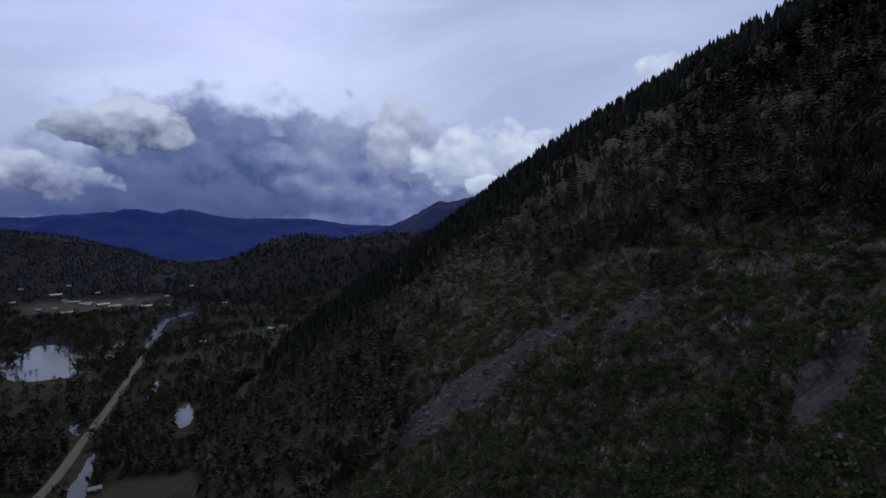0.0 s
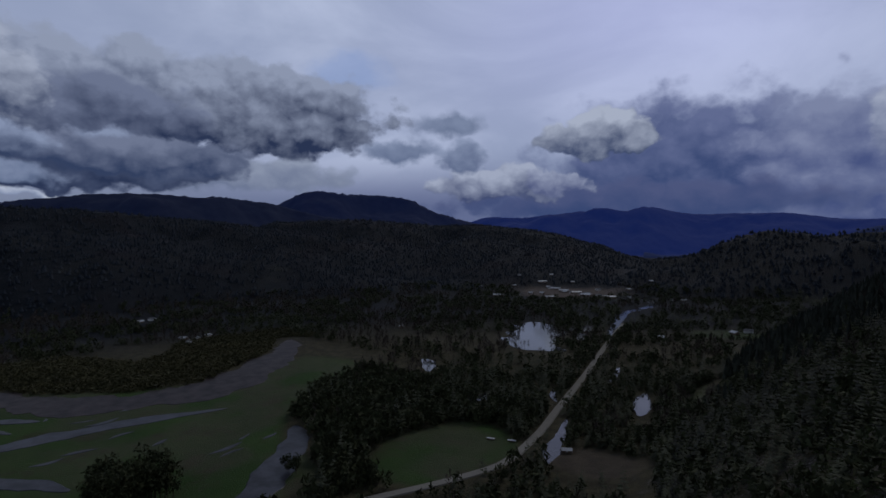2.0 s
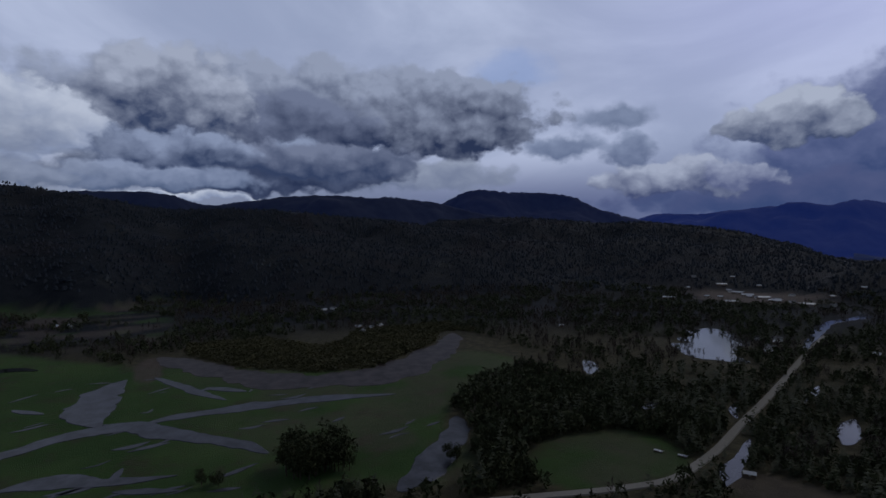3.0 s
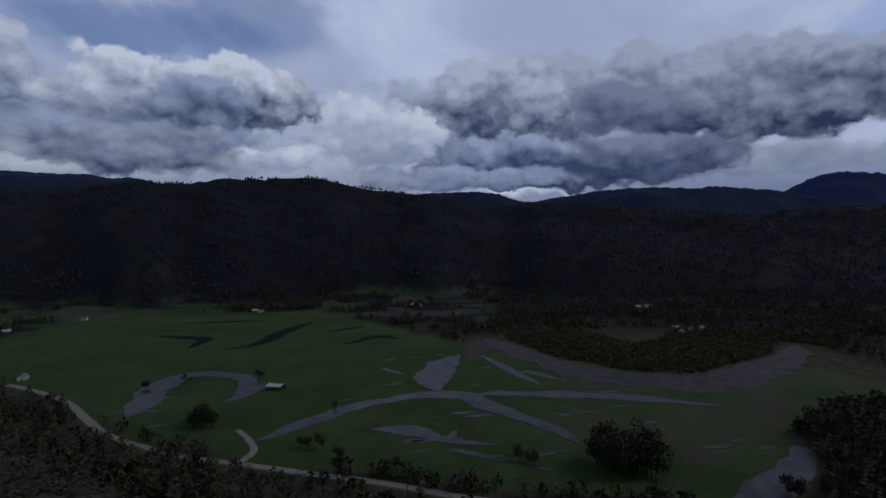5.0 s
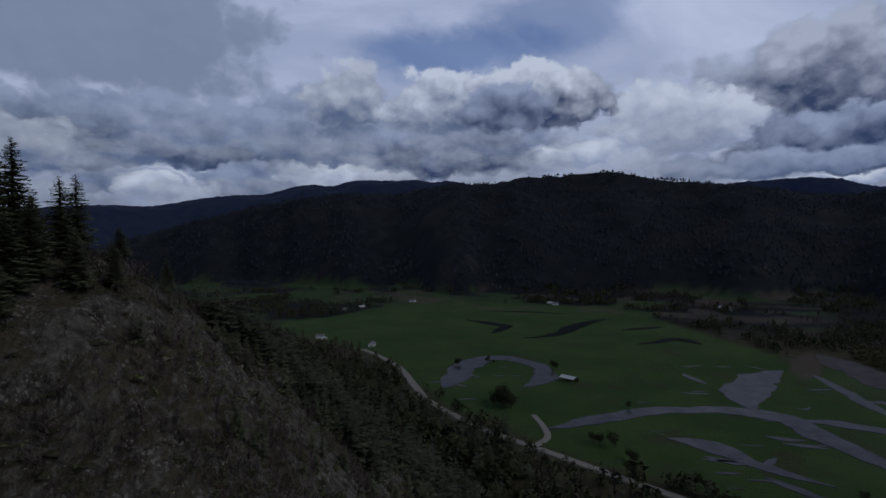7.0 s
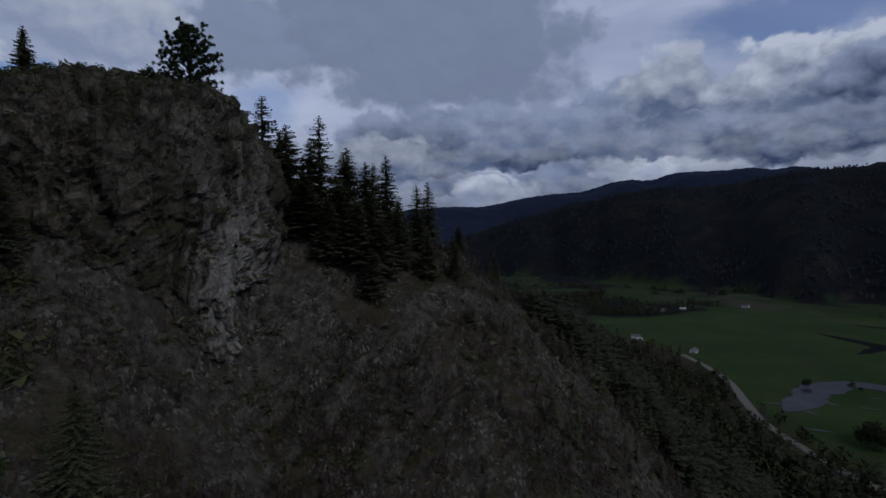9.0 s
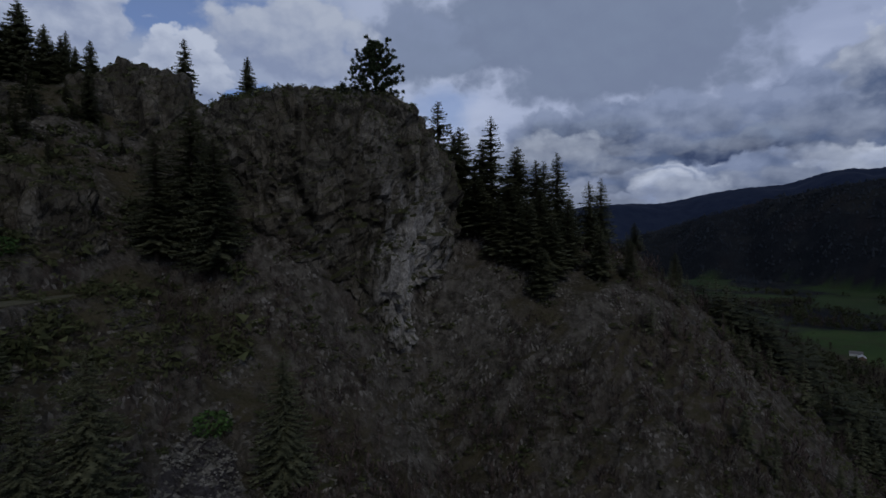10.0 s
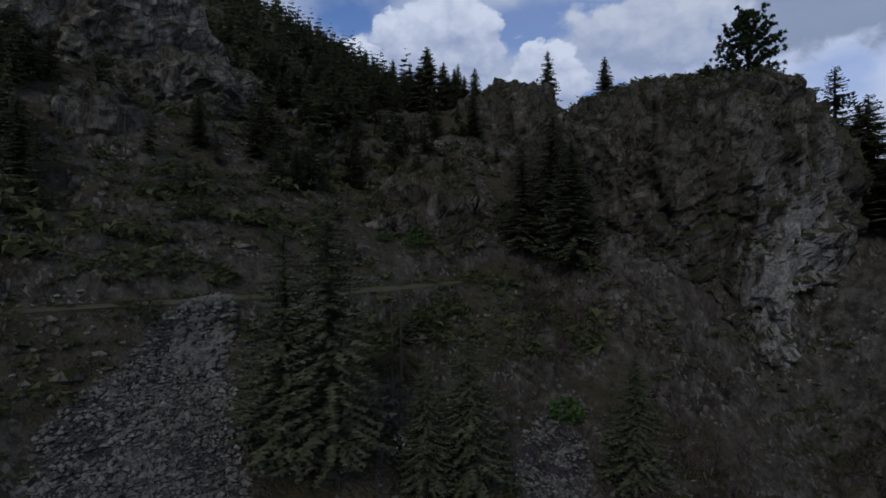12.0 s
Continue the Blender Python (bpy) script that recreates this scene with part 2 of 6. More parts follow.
def plain(name, col, rough=0.7, scale=3.0, amount=0.25, metal=0.0):
    m, n, bsdf = material(name, rough)
    p = n.add("ShaderNodeNewGeometry").outputs["Position"]
    f = n.noise(p, scale, 5.0, 0.6)
    dark = tuple(c * (1 - amount) for c in col)
    lite = tuple(min(1.0, c * (1 + amount)) for c in col)
    n.put(bsdf.inputs["Base Color"], n.mix(f, dark, lite))
    bsdf.inputs["Metallic"].default_value = metal
    return m


NEEDLE = speckled("conifer_needles", (0.030, 0.037, 0.023), (0.061, 0.069, 0.041), 0.9, 0.85, bumpy=0)
# darker copy of NEEDLE; the north hillside's dimness is put into its colour
NEEDLE_DARK = speckled("darkened_hillside_needles", (0.018, 0.023, 0.019), (0.036, 0.041, 0.030), 0.05, 0.85, bumpy=0)
# greener than SHRUB, and darkened to offset the sunlight on the north slope
SHRUB_DARK = speckled("darkened_green_shrub_leaves", (0.030, 0.044, 0.020), (0.072, 0.096, 0.038), 0.04, 0.85, bumpy=0, leaf=0.2)
# needles lightened for the near firs, lifting their shade by colour
NEEDLE_FIR = speckled("lightened_fir_needles", (0.100, 0.114, 0.072), (0.178, 0.190, 0.116), 1.4, 0.85, bumpy=0, leaf=0.4)
# brighter needle copy: makes up for the deep shade on the upper slope
NEEDLE_SLOPE = speckled("lightened_slope_needles", (0.075, 0.092, 0.055), (0.135, 0.158, 0.090), 0.3, 0.85, bumpy=0, leaf=0.4)
NEEDLE_PINE = speckled("pine_needles", (0.028, 0.044, 0.022), (0.058, 0.08, 0.038), 0.9, 0.85, bumpy=0)


def hazy_far_tones(n, p, gain=1.0):
    """Colour of far woods: dark conifers, patches of bare brown wood and pale clearings, with the blue of haze painted
    in.
    """
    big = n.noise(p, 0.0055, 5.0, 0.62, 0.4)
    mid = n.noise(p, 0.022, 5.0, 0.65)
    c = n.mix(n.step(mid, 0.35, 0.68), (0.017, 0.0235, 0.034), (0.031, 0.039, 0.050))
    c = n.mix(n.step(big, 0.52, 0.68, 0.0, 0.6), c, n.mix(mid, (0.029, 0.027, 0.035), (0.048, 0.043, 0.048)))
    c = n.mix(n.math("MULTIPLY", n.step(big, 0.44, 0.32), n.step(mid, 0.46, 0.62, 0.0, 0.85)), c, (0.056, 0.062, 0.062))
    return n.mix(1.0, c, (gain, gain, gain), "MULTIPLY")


def hazy_far_forest():
    m, n, bsdf = material("hazy_far_forest", 0.95)
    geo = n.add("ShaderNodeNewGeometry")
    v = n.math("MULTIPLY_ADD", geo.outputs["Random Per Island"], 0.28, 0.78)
    n.put(bsdf.inputs["Base Color"], n.mix(1.0, hazy_far_tones(n, geo.outputs["Position"]), n.vec(v, v, v), "MULTIPLY"))
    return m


NEEDLE_FAR = hazy_far_forest()
BROADLEAF = speckled("spring_leaves", (0.029, 0.037, 0.017), (0.058, 0.064, 0.031), 0.5, 0.8, bumpy=0)
TWIG = speckled("bare_twigs", (0.042, 0.035, 0.030), (0.075, 0.060, 0.050), 0.4, 0.9, bumpy=0)
BRUSH = speckled("bare_brush_twigs", (0.050, 0.040, 0.037), (0.120, 0.094, 0.086), 0.15, 0.9, bumpy=0, leaf=0.2)
WILLOW = speckled("willow_leaves", (0.044, 0.044, 0.020), (0.082, 0.076, 0.036), 0.04, 0.85, bumpy=0, spread=0.2)
SHRUB = speckled("shrub_leaves", (0.056, 0.070, 0.032), (0.124, 0.136, 0.066), 0.25, 0.85, bumpy=0, leaf=0.3)
BARK = speckled("bark", (0.05, 0.04, 0.032), (0.12, 0.10, 0.08), 2.0, 0.95, bumpy=0.6)
STONE = speckled("scree_stone", (0.068, 0.068, 0.061), (0.200, 0.199, 0.182), 1.2, 0.9, bumpy=0.5, spread=0.45)
GRAVEL = plain("road_gravel", (0.22, 0.21, 0.19), 0.95, 0.6)


def ground_material():
    """Forest floor, rock where it is steep, grass by the cover map (red), bare stones (green), dry earth (blue)."""
    m, n, bsdf = material("valley_ground", 0.95)
    geo = n.add("ShaderNodeNewGeometry")
    p = geo.outputs["Position"]
    sep = n.add("ShaderNodeSeparateXYZ")
    n.put(sep.inputs[0], geo.outputs["True Normal"])
    cov = n.add("ShaderNodeAttribute", attribute_name="cover")
    rgb = n.add("ShaderNodeSeparateColor")
    n.put(rgb.inputs[0], cov.outputs["Color"])
    big = n.noise(p, 0.012, 5.0, 0.6)
    mid = n.noise(p, 0.09, 6.0, 0.62)
    fine = n.noise(p, 0.9, 6.0, 0.65)
    tiny = n.noise(p, 3.5, 4.0, 0.7)
    floor_c = n.mix(n.step(mid, 0.35, 0.65), (0.037, 0.034, 0.021), (0.075, 0.067, 0.041))
    floor_c = n.mix(n.step(fine, 0.5, 0.75, 0.0, 0.55), floor_c, (0.050, 0.057, 0.021))
    # far ground takes the same tones, with the haze blue in its base colour
    floor_c = n.mix(cov.outputs["Alpha"], hazy_far_tones(n, p, 0.46), floor_c)
    # grey broken rock, stained brown, with pale chips
    rough_v = n.add("ShaderNodeVectorMath", operation="MULTIPLY")
    n.put(rough_v.inputs[0], p)
    rough_v.inputs[1].default_value = (1.0, 1.0, 0.5)
    facet = n.noise(rough_v.outputs[0], 0.5, 9.0, 0.72)
    rock = n.mix(n.step(facet, 0.3, 0.72), (0.042, 0.039, 0.033), (0.192, 0.180, 0.156))
    rock = n.mix(n.step(mid, 0.48, 0.68, 0.0, 0.7), rock, n.mix(fine, (0.045, 0.033, 0.028), (0.095, 0.070, 0.060)))
    rock = n.mix(n.step(tiny, 0.58, 0.72, 0.0, 0.7), rock, (0.31, 0.30, 0.265))
    chip = n.add("ShaderNodeTexVoronoi", feature="F1")
    n.put(chip.inputs["Vector"], rough_v.outputs[0])
    chip.inputs["Scale"].default_value = 2.1
    pick = n.add("ShaderNodeSeparateColor")
    n.put(pick.inputs[0], chip.outputs["Color"])
    patch = n.step(n.noise(p, 0.16, 3.0, 0.6), 0.42, 0.62, 0.15, 1.0)
    rock = n.mix(n.math("MULTIPLY", patch, n.step(pick.outputs[0], 0.45, 0.1, 0.0, 0.6)), rock, (0.026, 0.023, 0.018))
    rock = n.mix(n.math("MULTIPLY", patch, n.step(pick.outputs[1], 0.80, 0.90, 0.0, 0.9)), rock, (0.27, 0.262, 0.24))
    steep = n.step(n.math("ADD", sep.outputs[2], n.math("MULTIPLY", n.math("SUBTRACT", mid, 0.5), 0.9)), 0.92, 0.66)
    steep = n.math("MULTIPLY", steep, cov.outputs["Alpha"])
    c = n.mix(steep, floor_c, rock)
    c = n.mix(n.math("MULTIPLY", n.step(tiny, 0.62, 0.75), n.step(sep.outputs[2], 0.97, 0.85, 0.0, 0.5)), c, (0.20, 0.195, 0.185))
    grass = n.mix(n.step(big, 0.35, 0.65), (0.032, 0.068, 0.018), (0.050, 0.090, 0.026))
    grass = n.mix(n.step(mid, 0.5, 0.8, 0.0, 0.8), grass, (0.055, 0.062, 0.028))
    grass = n.mix(n.step(n.noise(p, 0.03, 5.0, 0.7), 0.50, 0.68, 0.0, 0.75), grass, (0.05, 0.048, 0.028))
    c = n.mix(rgb.outputs[0], c, grass)
    stones = n.mix(n.step(n.math("MULTIPLY_ADD", fine, 0.5, n.math("MULTIPLY", mid, 0.5)), 0.32, 0.68), (0.036, 0.034, 0.039), (0.125, 0.120, 0.124))
    c = n.mix(n.step(n.math("ADD", rgb.outputs[1], n.math("MULTIPLY", n.math("SUBTRACT", fine, 0.5), 0.9)), 0.25, 0.75), c, stones)
    c = n.mix(rgb.outputs[2], c, n.mix(mid, (0.060, 0.046, 0.040), (0.125, 0.102, 0.088)))
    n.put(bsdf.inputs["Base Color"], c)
    bump(n, bsdf, n.math("ADD", fine, n.math("MULTIPLY", facet, n.math("MULTIPLY", steep, 1.4))), 1.0, 1.1)
    return m


GROUND = ground_material()


def water_material(name, col, rough, gloss=0.5):
    m, n, bsdf = material(name, rough)
    p = n.add("ShaderNodeNewGeometry").outputs["Position"]
    f = n.step(n.noise(p, 0.07, 6.0, 0.65), 0.3, 0.7)
    n.put(bsdf.inputs["Base Color"], n.mix(f, tuple(c * 0.45 for c in col), tuple(c * 1.5 for c in col)))
    bsdf.inputs["IOR"].default_value = 1.33
    bsdf.inputs["Specular IOR Level"].default_value = gloss
    bump(n, bsdf, n.noise(p, 0.5, 3.0, 0.5), 0.04, 0.05)
    return m


WATER = water_material("shallow_flood_water", (0.042, 0.044, 0.055), 0.3, 0.13)
STILL = water_material("still_pond_water", (0.04, 0.042, 0.045), 0.06, 0.5)
PEAT = water_material("dark_marsh_water", (0.006, 0.008, 0.008), 0.5, 0.02)
RIVER = water_material("silty_river_water", (0.048, 0.039, 0.038), 0.35, 0.05)

# ---------------------------------------------------------------- land form


def lattice(ix, iy):
    h = (ix.astype(np.int64) * 374761393 + iy.astype(np.int64) * 668265263) & 0x7FFFFFFF
    h = ((h ^ (h >> 13)) * 1274126177) & 0x7FFFFFFF
    return ((h ^ (h >> 16)) & 0xFFFF) / 32767.5 - 1.0


def wave(x, y):
    """Smooth value noise, -1 to 1."""
    ix, iy = np.floor(x), np.floor(y)
    fx, fy = x - ix, y - iy
    fx, fy = fx * fx * (3 - 2 * fx), fy * fy * (3 - 2 * fy)
    a = lattice(ix, iy) * (1 - fx) + lattice(ix + 1, iy) * fx
    b = lattice(ix, iy + 1) * (1 - fx) + lattice(ix + 1, iy + 1) * fx
    return a * (1 - fy) + b * fy


def fbm(x, y, octaves=4):
    v, k = 0, 1.0
    for i in range(octaves):
        v = v + k * wave(x * 2 ** i + 17.3 * i, y * 2 ** i - 9.1 * i)
        k *= 0.5
    return v / 1.6


def ease(v, lo, hi):
    k = np.clip((v - lo) / (hi - lo), 0, 1)
    return k * k * (3 - 2 * k)


def soft(v, w):
    return w * np.logaddexp(0, v / w)


def curve(v, pairs):
    """A smooth line through a few (place, value) pairs."""
    xs, ys = np.array(pairs, float).T
    i = np.clip(np.searchsorted(xs, v) - 1, 0, len(xs) - 2)
    m = np.gradient(ys, xs)
    h = xs[i + 1] - xs[i]
    s = np.clip((v - xs[i]) / h, 0, 1)
    return ((2 * s ** 3 - 3 * s ** 2 + 1) * ys[i] + (s ** 3 - 2 * s ** 2 + s) * h * m[i]
            + (3 * s ** 2 - 2 * s ** 3) * ys[i + 1] + (s ** 3 - s ** 2) * h * m[i + 1])


def cells(co, scale, seed=0):
    """Angular blocks: for each place the random height of its block, and how far it lies from the block's edge."""
    p = co / scale
    base = np.floor(p)
    best = np.full(len(p), 9.0)
    second = np.full(len(p), 9.0)
    value = np.zeros(len(p))
    dims = p.shape[1]
    for k in range(3 ** dims):
        off = np.array([(k // 3 ** d) % 3 - 1 for d in range(dims)])
        c = base + off
        m = c[:, 2] * 57 if dims == 3 else 0
        jit = np.stack([lattice(c[:, 0] + 13 * d + seed, c[:, 1] + m + 7 * d) * 0.45 for d in range(dims)], 1)
        d2 = np.linalg.norm(c + 0.5 + jit - p, axis=1)
        v = lattice(c[:, 0] + 91 + seed, c[:, 1] + m - 33)
        near = d2 < best
        second = np.where(near, best, np.minimum(second, d2))
        value = np.where(near, v, value)
        best = np.where(near, d2, best)
    return value, second - best


# x of the 140 m contour of the near mountain, by y
CONTOUR = [(-5000, 2500), (-1500, 900), (-700, 480), (-420, 240), (-260, 90), (-150, 48), (-75, 62), (0, 84), (120, 88),
           (320, 55), (600, 8), (880, -2), (1050, 30), (1350, 260), (1900, 800), (5000, 2600)]
# crest of the rocky spur south of the drone, by x
SPUR = [(-330, -40), (-230, -4), (-190, 28), (-149, 61), (-96, 106), (-56, 133), (-25, 139), (-8, 140), (10, 139), (30, 146), (55, 166),
        (80, 180), (105, 184), (140, 186), (240, 190)]
# hills: distance of the crest, distance of the foot, then (bearing, height of the crest in degrees seen from the drone)
HILLS = {
    "across": (2200, 1330, [(30, -5), (45, -2.5), (63, 1.2), (75, 2.5), (85, 3.1), (92, 3.4), (97.5, 4.2), (98.4, 4.4), (102, 5.05), (105.5, 5.7),
                            (107.9, 6.2), (113.7, 5.95), (119.4, 5.5), (123, 5.2), (129, 4.8), (136, 4.3), (142, 3.7), (148, 2.4), (156, 0), (168, -4)]),
    "valley_hill": (1750, 1330, [(-6, 0.3), (2, 0.3), (8.5, 0.15), (10.9, -0.2), (13.2, 0.2), (16.5, 0.05), (18.7, -0.75), (20.8, -1.8), (25.4, -2.8), (31, -6)]),
    "green_hills": (2500, 1500, [(22, -4), (25.4, -2.65), (27, -2.2), (29.2, -1.4), (31.3, -0.7), (33.5, 0.1), (36, 0.6), (39, 0.9), (41, 1.2), (47, 1.5), (55, 2), (63, 2)]),
}
# far ranges, behind everything else
RANGES = {
    "wooded_range": (3100, 2500, [(48, 1), (55, 2), (60, 3), (62.8, 3.8), (65.4, 4.2), (68.7, 4.45), (71, 4.4), (74.8, 4.55), (78.2, 4.7), (81.3, 4.3), (83.6, 4.0),
                                  (85.8, 3.55), (90.1, 4.3), (93, 4.5), (97.8, 4.35), (104, 3.5)]),
    "north_range": (3400, 2500, [(-25, 6), (-12, 5), (-6.1, 4.3), (-3.4, 3.9), (-1, 3.4), (0.8, 3.33), (2, 2.6), (3.8, 1.65), (5.6, 1.0), (9, 0), (13, -1.6), (17, -4)]),
    "table_mountain": (4000, 3300, [(38, 1), (43.6, 1.8), (45.3, 2.35), (47.6, 3.1), (48.8, 3.9), (50.6, 4.45), (53.5, 4.75), (57.1, 4.85), (60.1, 4.92), (61.3, 4.52), (62.8, 3.8), (66, 2.5)]),
    "blue_range": (4700, 4000, [(-3, 0.3), (5.6, 1.0), (9.7, 1.2), (13.1, 1.77), (18, 2.0), (21.8, 2.14), (23.3, 2.45), (25.8, 2.85), (27.3, 2.48), (29.6, 2.86), (32.6, 2.48),
                                (34.7, 2.33), (36.6, 2.18), (38.5, 2.08), (41.8, 2.22), (43.6, 1.8), (50, 1.5)]),
    "south_range": (4200, 3200, [(97, 3), (110, 4.5), (118.8, 5.4), (121.4, 5.47), (123.3, 5.52), (124.8, 5.88), (126.7, 5.63), (128.2, 5.83), (129.8, 5.76), (132, 5.81),
                                 (134.8, 5.82), (137.3, 5.31), (138.4, 5.4), (140.8, 5.2), (143.7, 4.48), (145.4, 4.3), (150, 3.9), (153.5, 3.28), (157.7, 3.12), (166, 2.4), (176, 1.5), (184, 0)]),
}


def hill_height(x, y, i, far, foot, line):
    r = np.hypot(x, y)
    az = (np.degrees(np.arctan2(-x, y)) + 110) % 360 - 110
    crest = H + far * np.tan(np.radians(curve(np.clip(az, line[0][0], line[-1][0]), line)))
    crest = crest * ease(az, line[0][0] - 9, line[0][0]) * (1 - ease(az, line[-1][0], line[-1][0] + 9))
    warp = 1 + 0.10 * fbm(np.cos(np.radians(az)) * 9 + i, np.sin(np.radians(az)) * 9, 2)
    if i == 0:
        foot = foot + 480 * ease(az, 122, 148)
    k = (r * warp - foot) / (far - foot)
    up = np.where(k < 1, np.clip(k, 0, 1) ** 0.85, np.clip(1.9 - 0.9 * k, 0, 1))
    rough = far * 0.026 * fbm(x / far * 9 + 31 * i, y / far * 9, 5) * np.clip(k, 0, 1) * np.clip(1.6 - np.abs(k - 0.4), 0, 1)
    return crest * up + rough * np.clip(np.abs(k - 1) * 4, 0, 1)


def terrain(x, y):
    x, y = np.asarray(x, float), np.asarray(y, float)
    shape = x.shape
    x, y = x.ravel(), y.ravel()
    r = np.hypot(x, y)
    c = curve(y, CONTOUR)
    u = x - c
    z = 0.7 * soft(u + 200, 16) - 0.35 * soft(u - 260, 50) - 0.25 * soft(u - 700, 80)
    side = 0.75 + 0.3 * np.exp(-((x - 5) / 32) ** 2) * (y > -140)
    spur = curve(np.clip(x, -330, 240), SPUR) - side * (np.sqrt((y + 140) ** 2 + 60) - 8)
    spur = np.maximum(spur, 164 - 1.35 * soft(np.hypot(x - 33, y + 138) - 12, 3))
    z = z + soft(spur - z, 3)
    z = z - 9 * np.exp(-((x - 2) / 15) ** 2 - ((y + 106) / 11) ** 2)
    hill = ease(z, 4, 60)
    broad = fbm(x / 70, y / 70, 3)
    ribs = 1 - np.abs(wave(x / 21 + broad, y / 34)) * 2
    z = z + hill * (6.0 * broad + 1.8 * ribs + 0.9 * fbm(x / 6, y / 6, 3))
    near = (hill > 0.2) & (r < 260)
    if near.any():
        co = np.stack([x[near] + 0.9 * z[near], y[near] + 2 * broad[near]], 1)
        big, edge = cells(co, 6.5)
        small, edge2 = cells(co, 2.4, 5)
        mask = ease(fbm(x[near] / 30 + 8, y[near] / 30, 2), -0.25, 0.25) * (1 - ease(r[near], 190, 260)) * ease(r[near], 30, 46)
        z = z.copy()
        z[near] += mask * (1.3 * big - 0.7 * (edge < 0.08) + 0.45 * small)
    # the basin of the pond
    z = z * (1 - ease(1.9 - np.hypot((x + 207) / 24, (y - 427) / 45), 0, 0.8))
    # the track cut into the slope
    d = x - (c - 9)
    on = np.exp(-(d / 3.4) ** 4) * ease(y, -105, -80) * (1 - ease(y, 150, 260))
    z = z * (1 - on) + (133 + 0.012 * y) * on
    # hills round the valley
    for i, (far, foot, line) in enumerate(HILLS.values()):
        z = np.maximum(z, hill_height(x, y, i, far, foot, line))
    return z.reshape(shape)


# the green flood plain, its edges in plan
def field_cover(x, y):
    w = 25 * fbm(x / 60, y / 60, 3)
    east = curve(y, [(-900, -520), (-600, -500), (-420, -455), (-230, -350), (-60, -305), (100, -285), (220, -262), (300, -330), (420, -560), (900, -900)])
    west = curve(y, [(-900, -640), (-720, -860), (-500, -980), (-330, -980), (-160, -840), (-40, -700), (60, -640), (160, -560), (330, -580), (420, -600)])
    k = ease(east - x + w * 0.3, -4, 8) * ease(x - west + w, -10, 14) * ease(y + w, -735, -715) * (1 - ease(y + 0.5 * w - curve(x, [(-2000, 330), (-600, 332), (-490, 340), (-437, 250), (-283, 160), (-250, 150), (200, 150)]), -8, 8))
    small = ease(60 - np.hypot((x + 255) / 0.8, (y - 245) / 1.0) + w * 0.3, 0, 8) * ease(-225 - x, -14, 0)
    small = small + 0.5 * ease(1.15 - np.hypot((x + 172) / 16, (y - 480) / 45), 0, 0.3) + 0.6 * ease(1.15 - np.hypot((x + 262) / 50, (y - 800) / 35), 0, 0.3)
    far_fields = ease(fbm(x / 90 + 5, y / 150, 3), 0.06, 0.2) * ease(np.hypot(x, y), 850, 950) * ease(-x, 500, 600) * (1 - ease(np.hypot(x, y) - 480 * ease(-y, 600, 1000), 1380, 1480)) * ease(40 - y, 0, 80)
    return np.clip(k + small + 0.7 * far_fields, 0, 1)


# stretches of bare stones on the near slopes: x, y, half sizes, turn
SCREES = [(59, -40, 7, 3.0, 130), (54, -33, 9, 5.0, 130), (47, -26, 12, 8.0, 130), (38, -19, 12, 11, 130), (24, -64, 13, 4.5, 108),
          (10, 174, 32, 15, -8), (50, 145, 12, 6, 42), (57, 79, 10, 4, 37)]


def stone_cover(x, y):
    k = 0
    for cx, cy, a, b, turn in SCREES:
        s, c = math.sin(radians(turn)), math.cos(radians(turn))
        dx, dy = x - cx, y - cy
        k = np.maximum(k, 1.25 - np.hypot((dx * c + dy * s) / a, (dy * c - dx * s) / b))
    return ease(k + 0.2 * fbm(x / 8, y / 8, 3), 0.1, 0.5)


def earth_cover(x, y):
    brown = ease(1.2 - np.hypot((x + 172) / 34, (y - 292) / 20), 0, 0.3)
    town = ease(1.2 - np.hypot((x + 765) / 150, (y - 1160) / 120) + 0.3 * fbm(x / 50, y / 50, 2), 0.1, 0.4)
    strips = 0.7 * ease(fbm(x / 40 - 9, y / 90, 3), 0.12, 0.3) * ease(-x, 820, 900) * (1 - ease(np.hypot(x, y), 1350, 1450)) * ease(40 - y, 0, 80)
    bank = strips + ease(1.15 - np.hypot((x + 670) / 60, (y + 20) / 14), 0, 0.2)
    return np.clip(0.55 * brown + town + 0.8 * bank, 0, 1)


def big_mesh(name, verts, quads, mat, smooth=True):
    """A mesh from numpy arrays of vertices (n, 3) and faces (m, 3 or 4)."""
    me = bpy.data.meshes.new(name)
    k = quads.shape[1]
    me.vertices.add(len(verts))
    me.vertices.foreach_set("co", np.ascontiguousarray(verts, np.float32).ravel())
    me.loops.add(len(quads) * k)
    me.loops.foreach_set("vertex_index", np.ascontiguousarray(quads, np.int32).ravel())
    me.polygons.add(len(quads))
    me.polygons.foreach_set("loop_start", np.arange(0, len(quads) * k, k, dtype=np.int32))
    me.update(calc_edges=True)
    me.materials.append(mat)
    if smooth:
        me.shade_smooth()
    else:
        me.shade_flat()
    return me


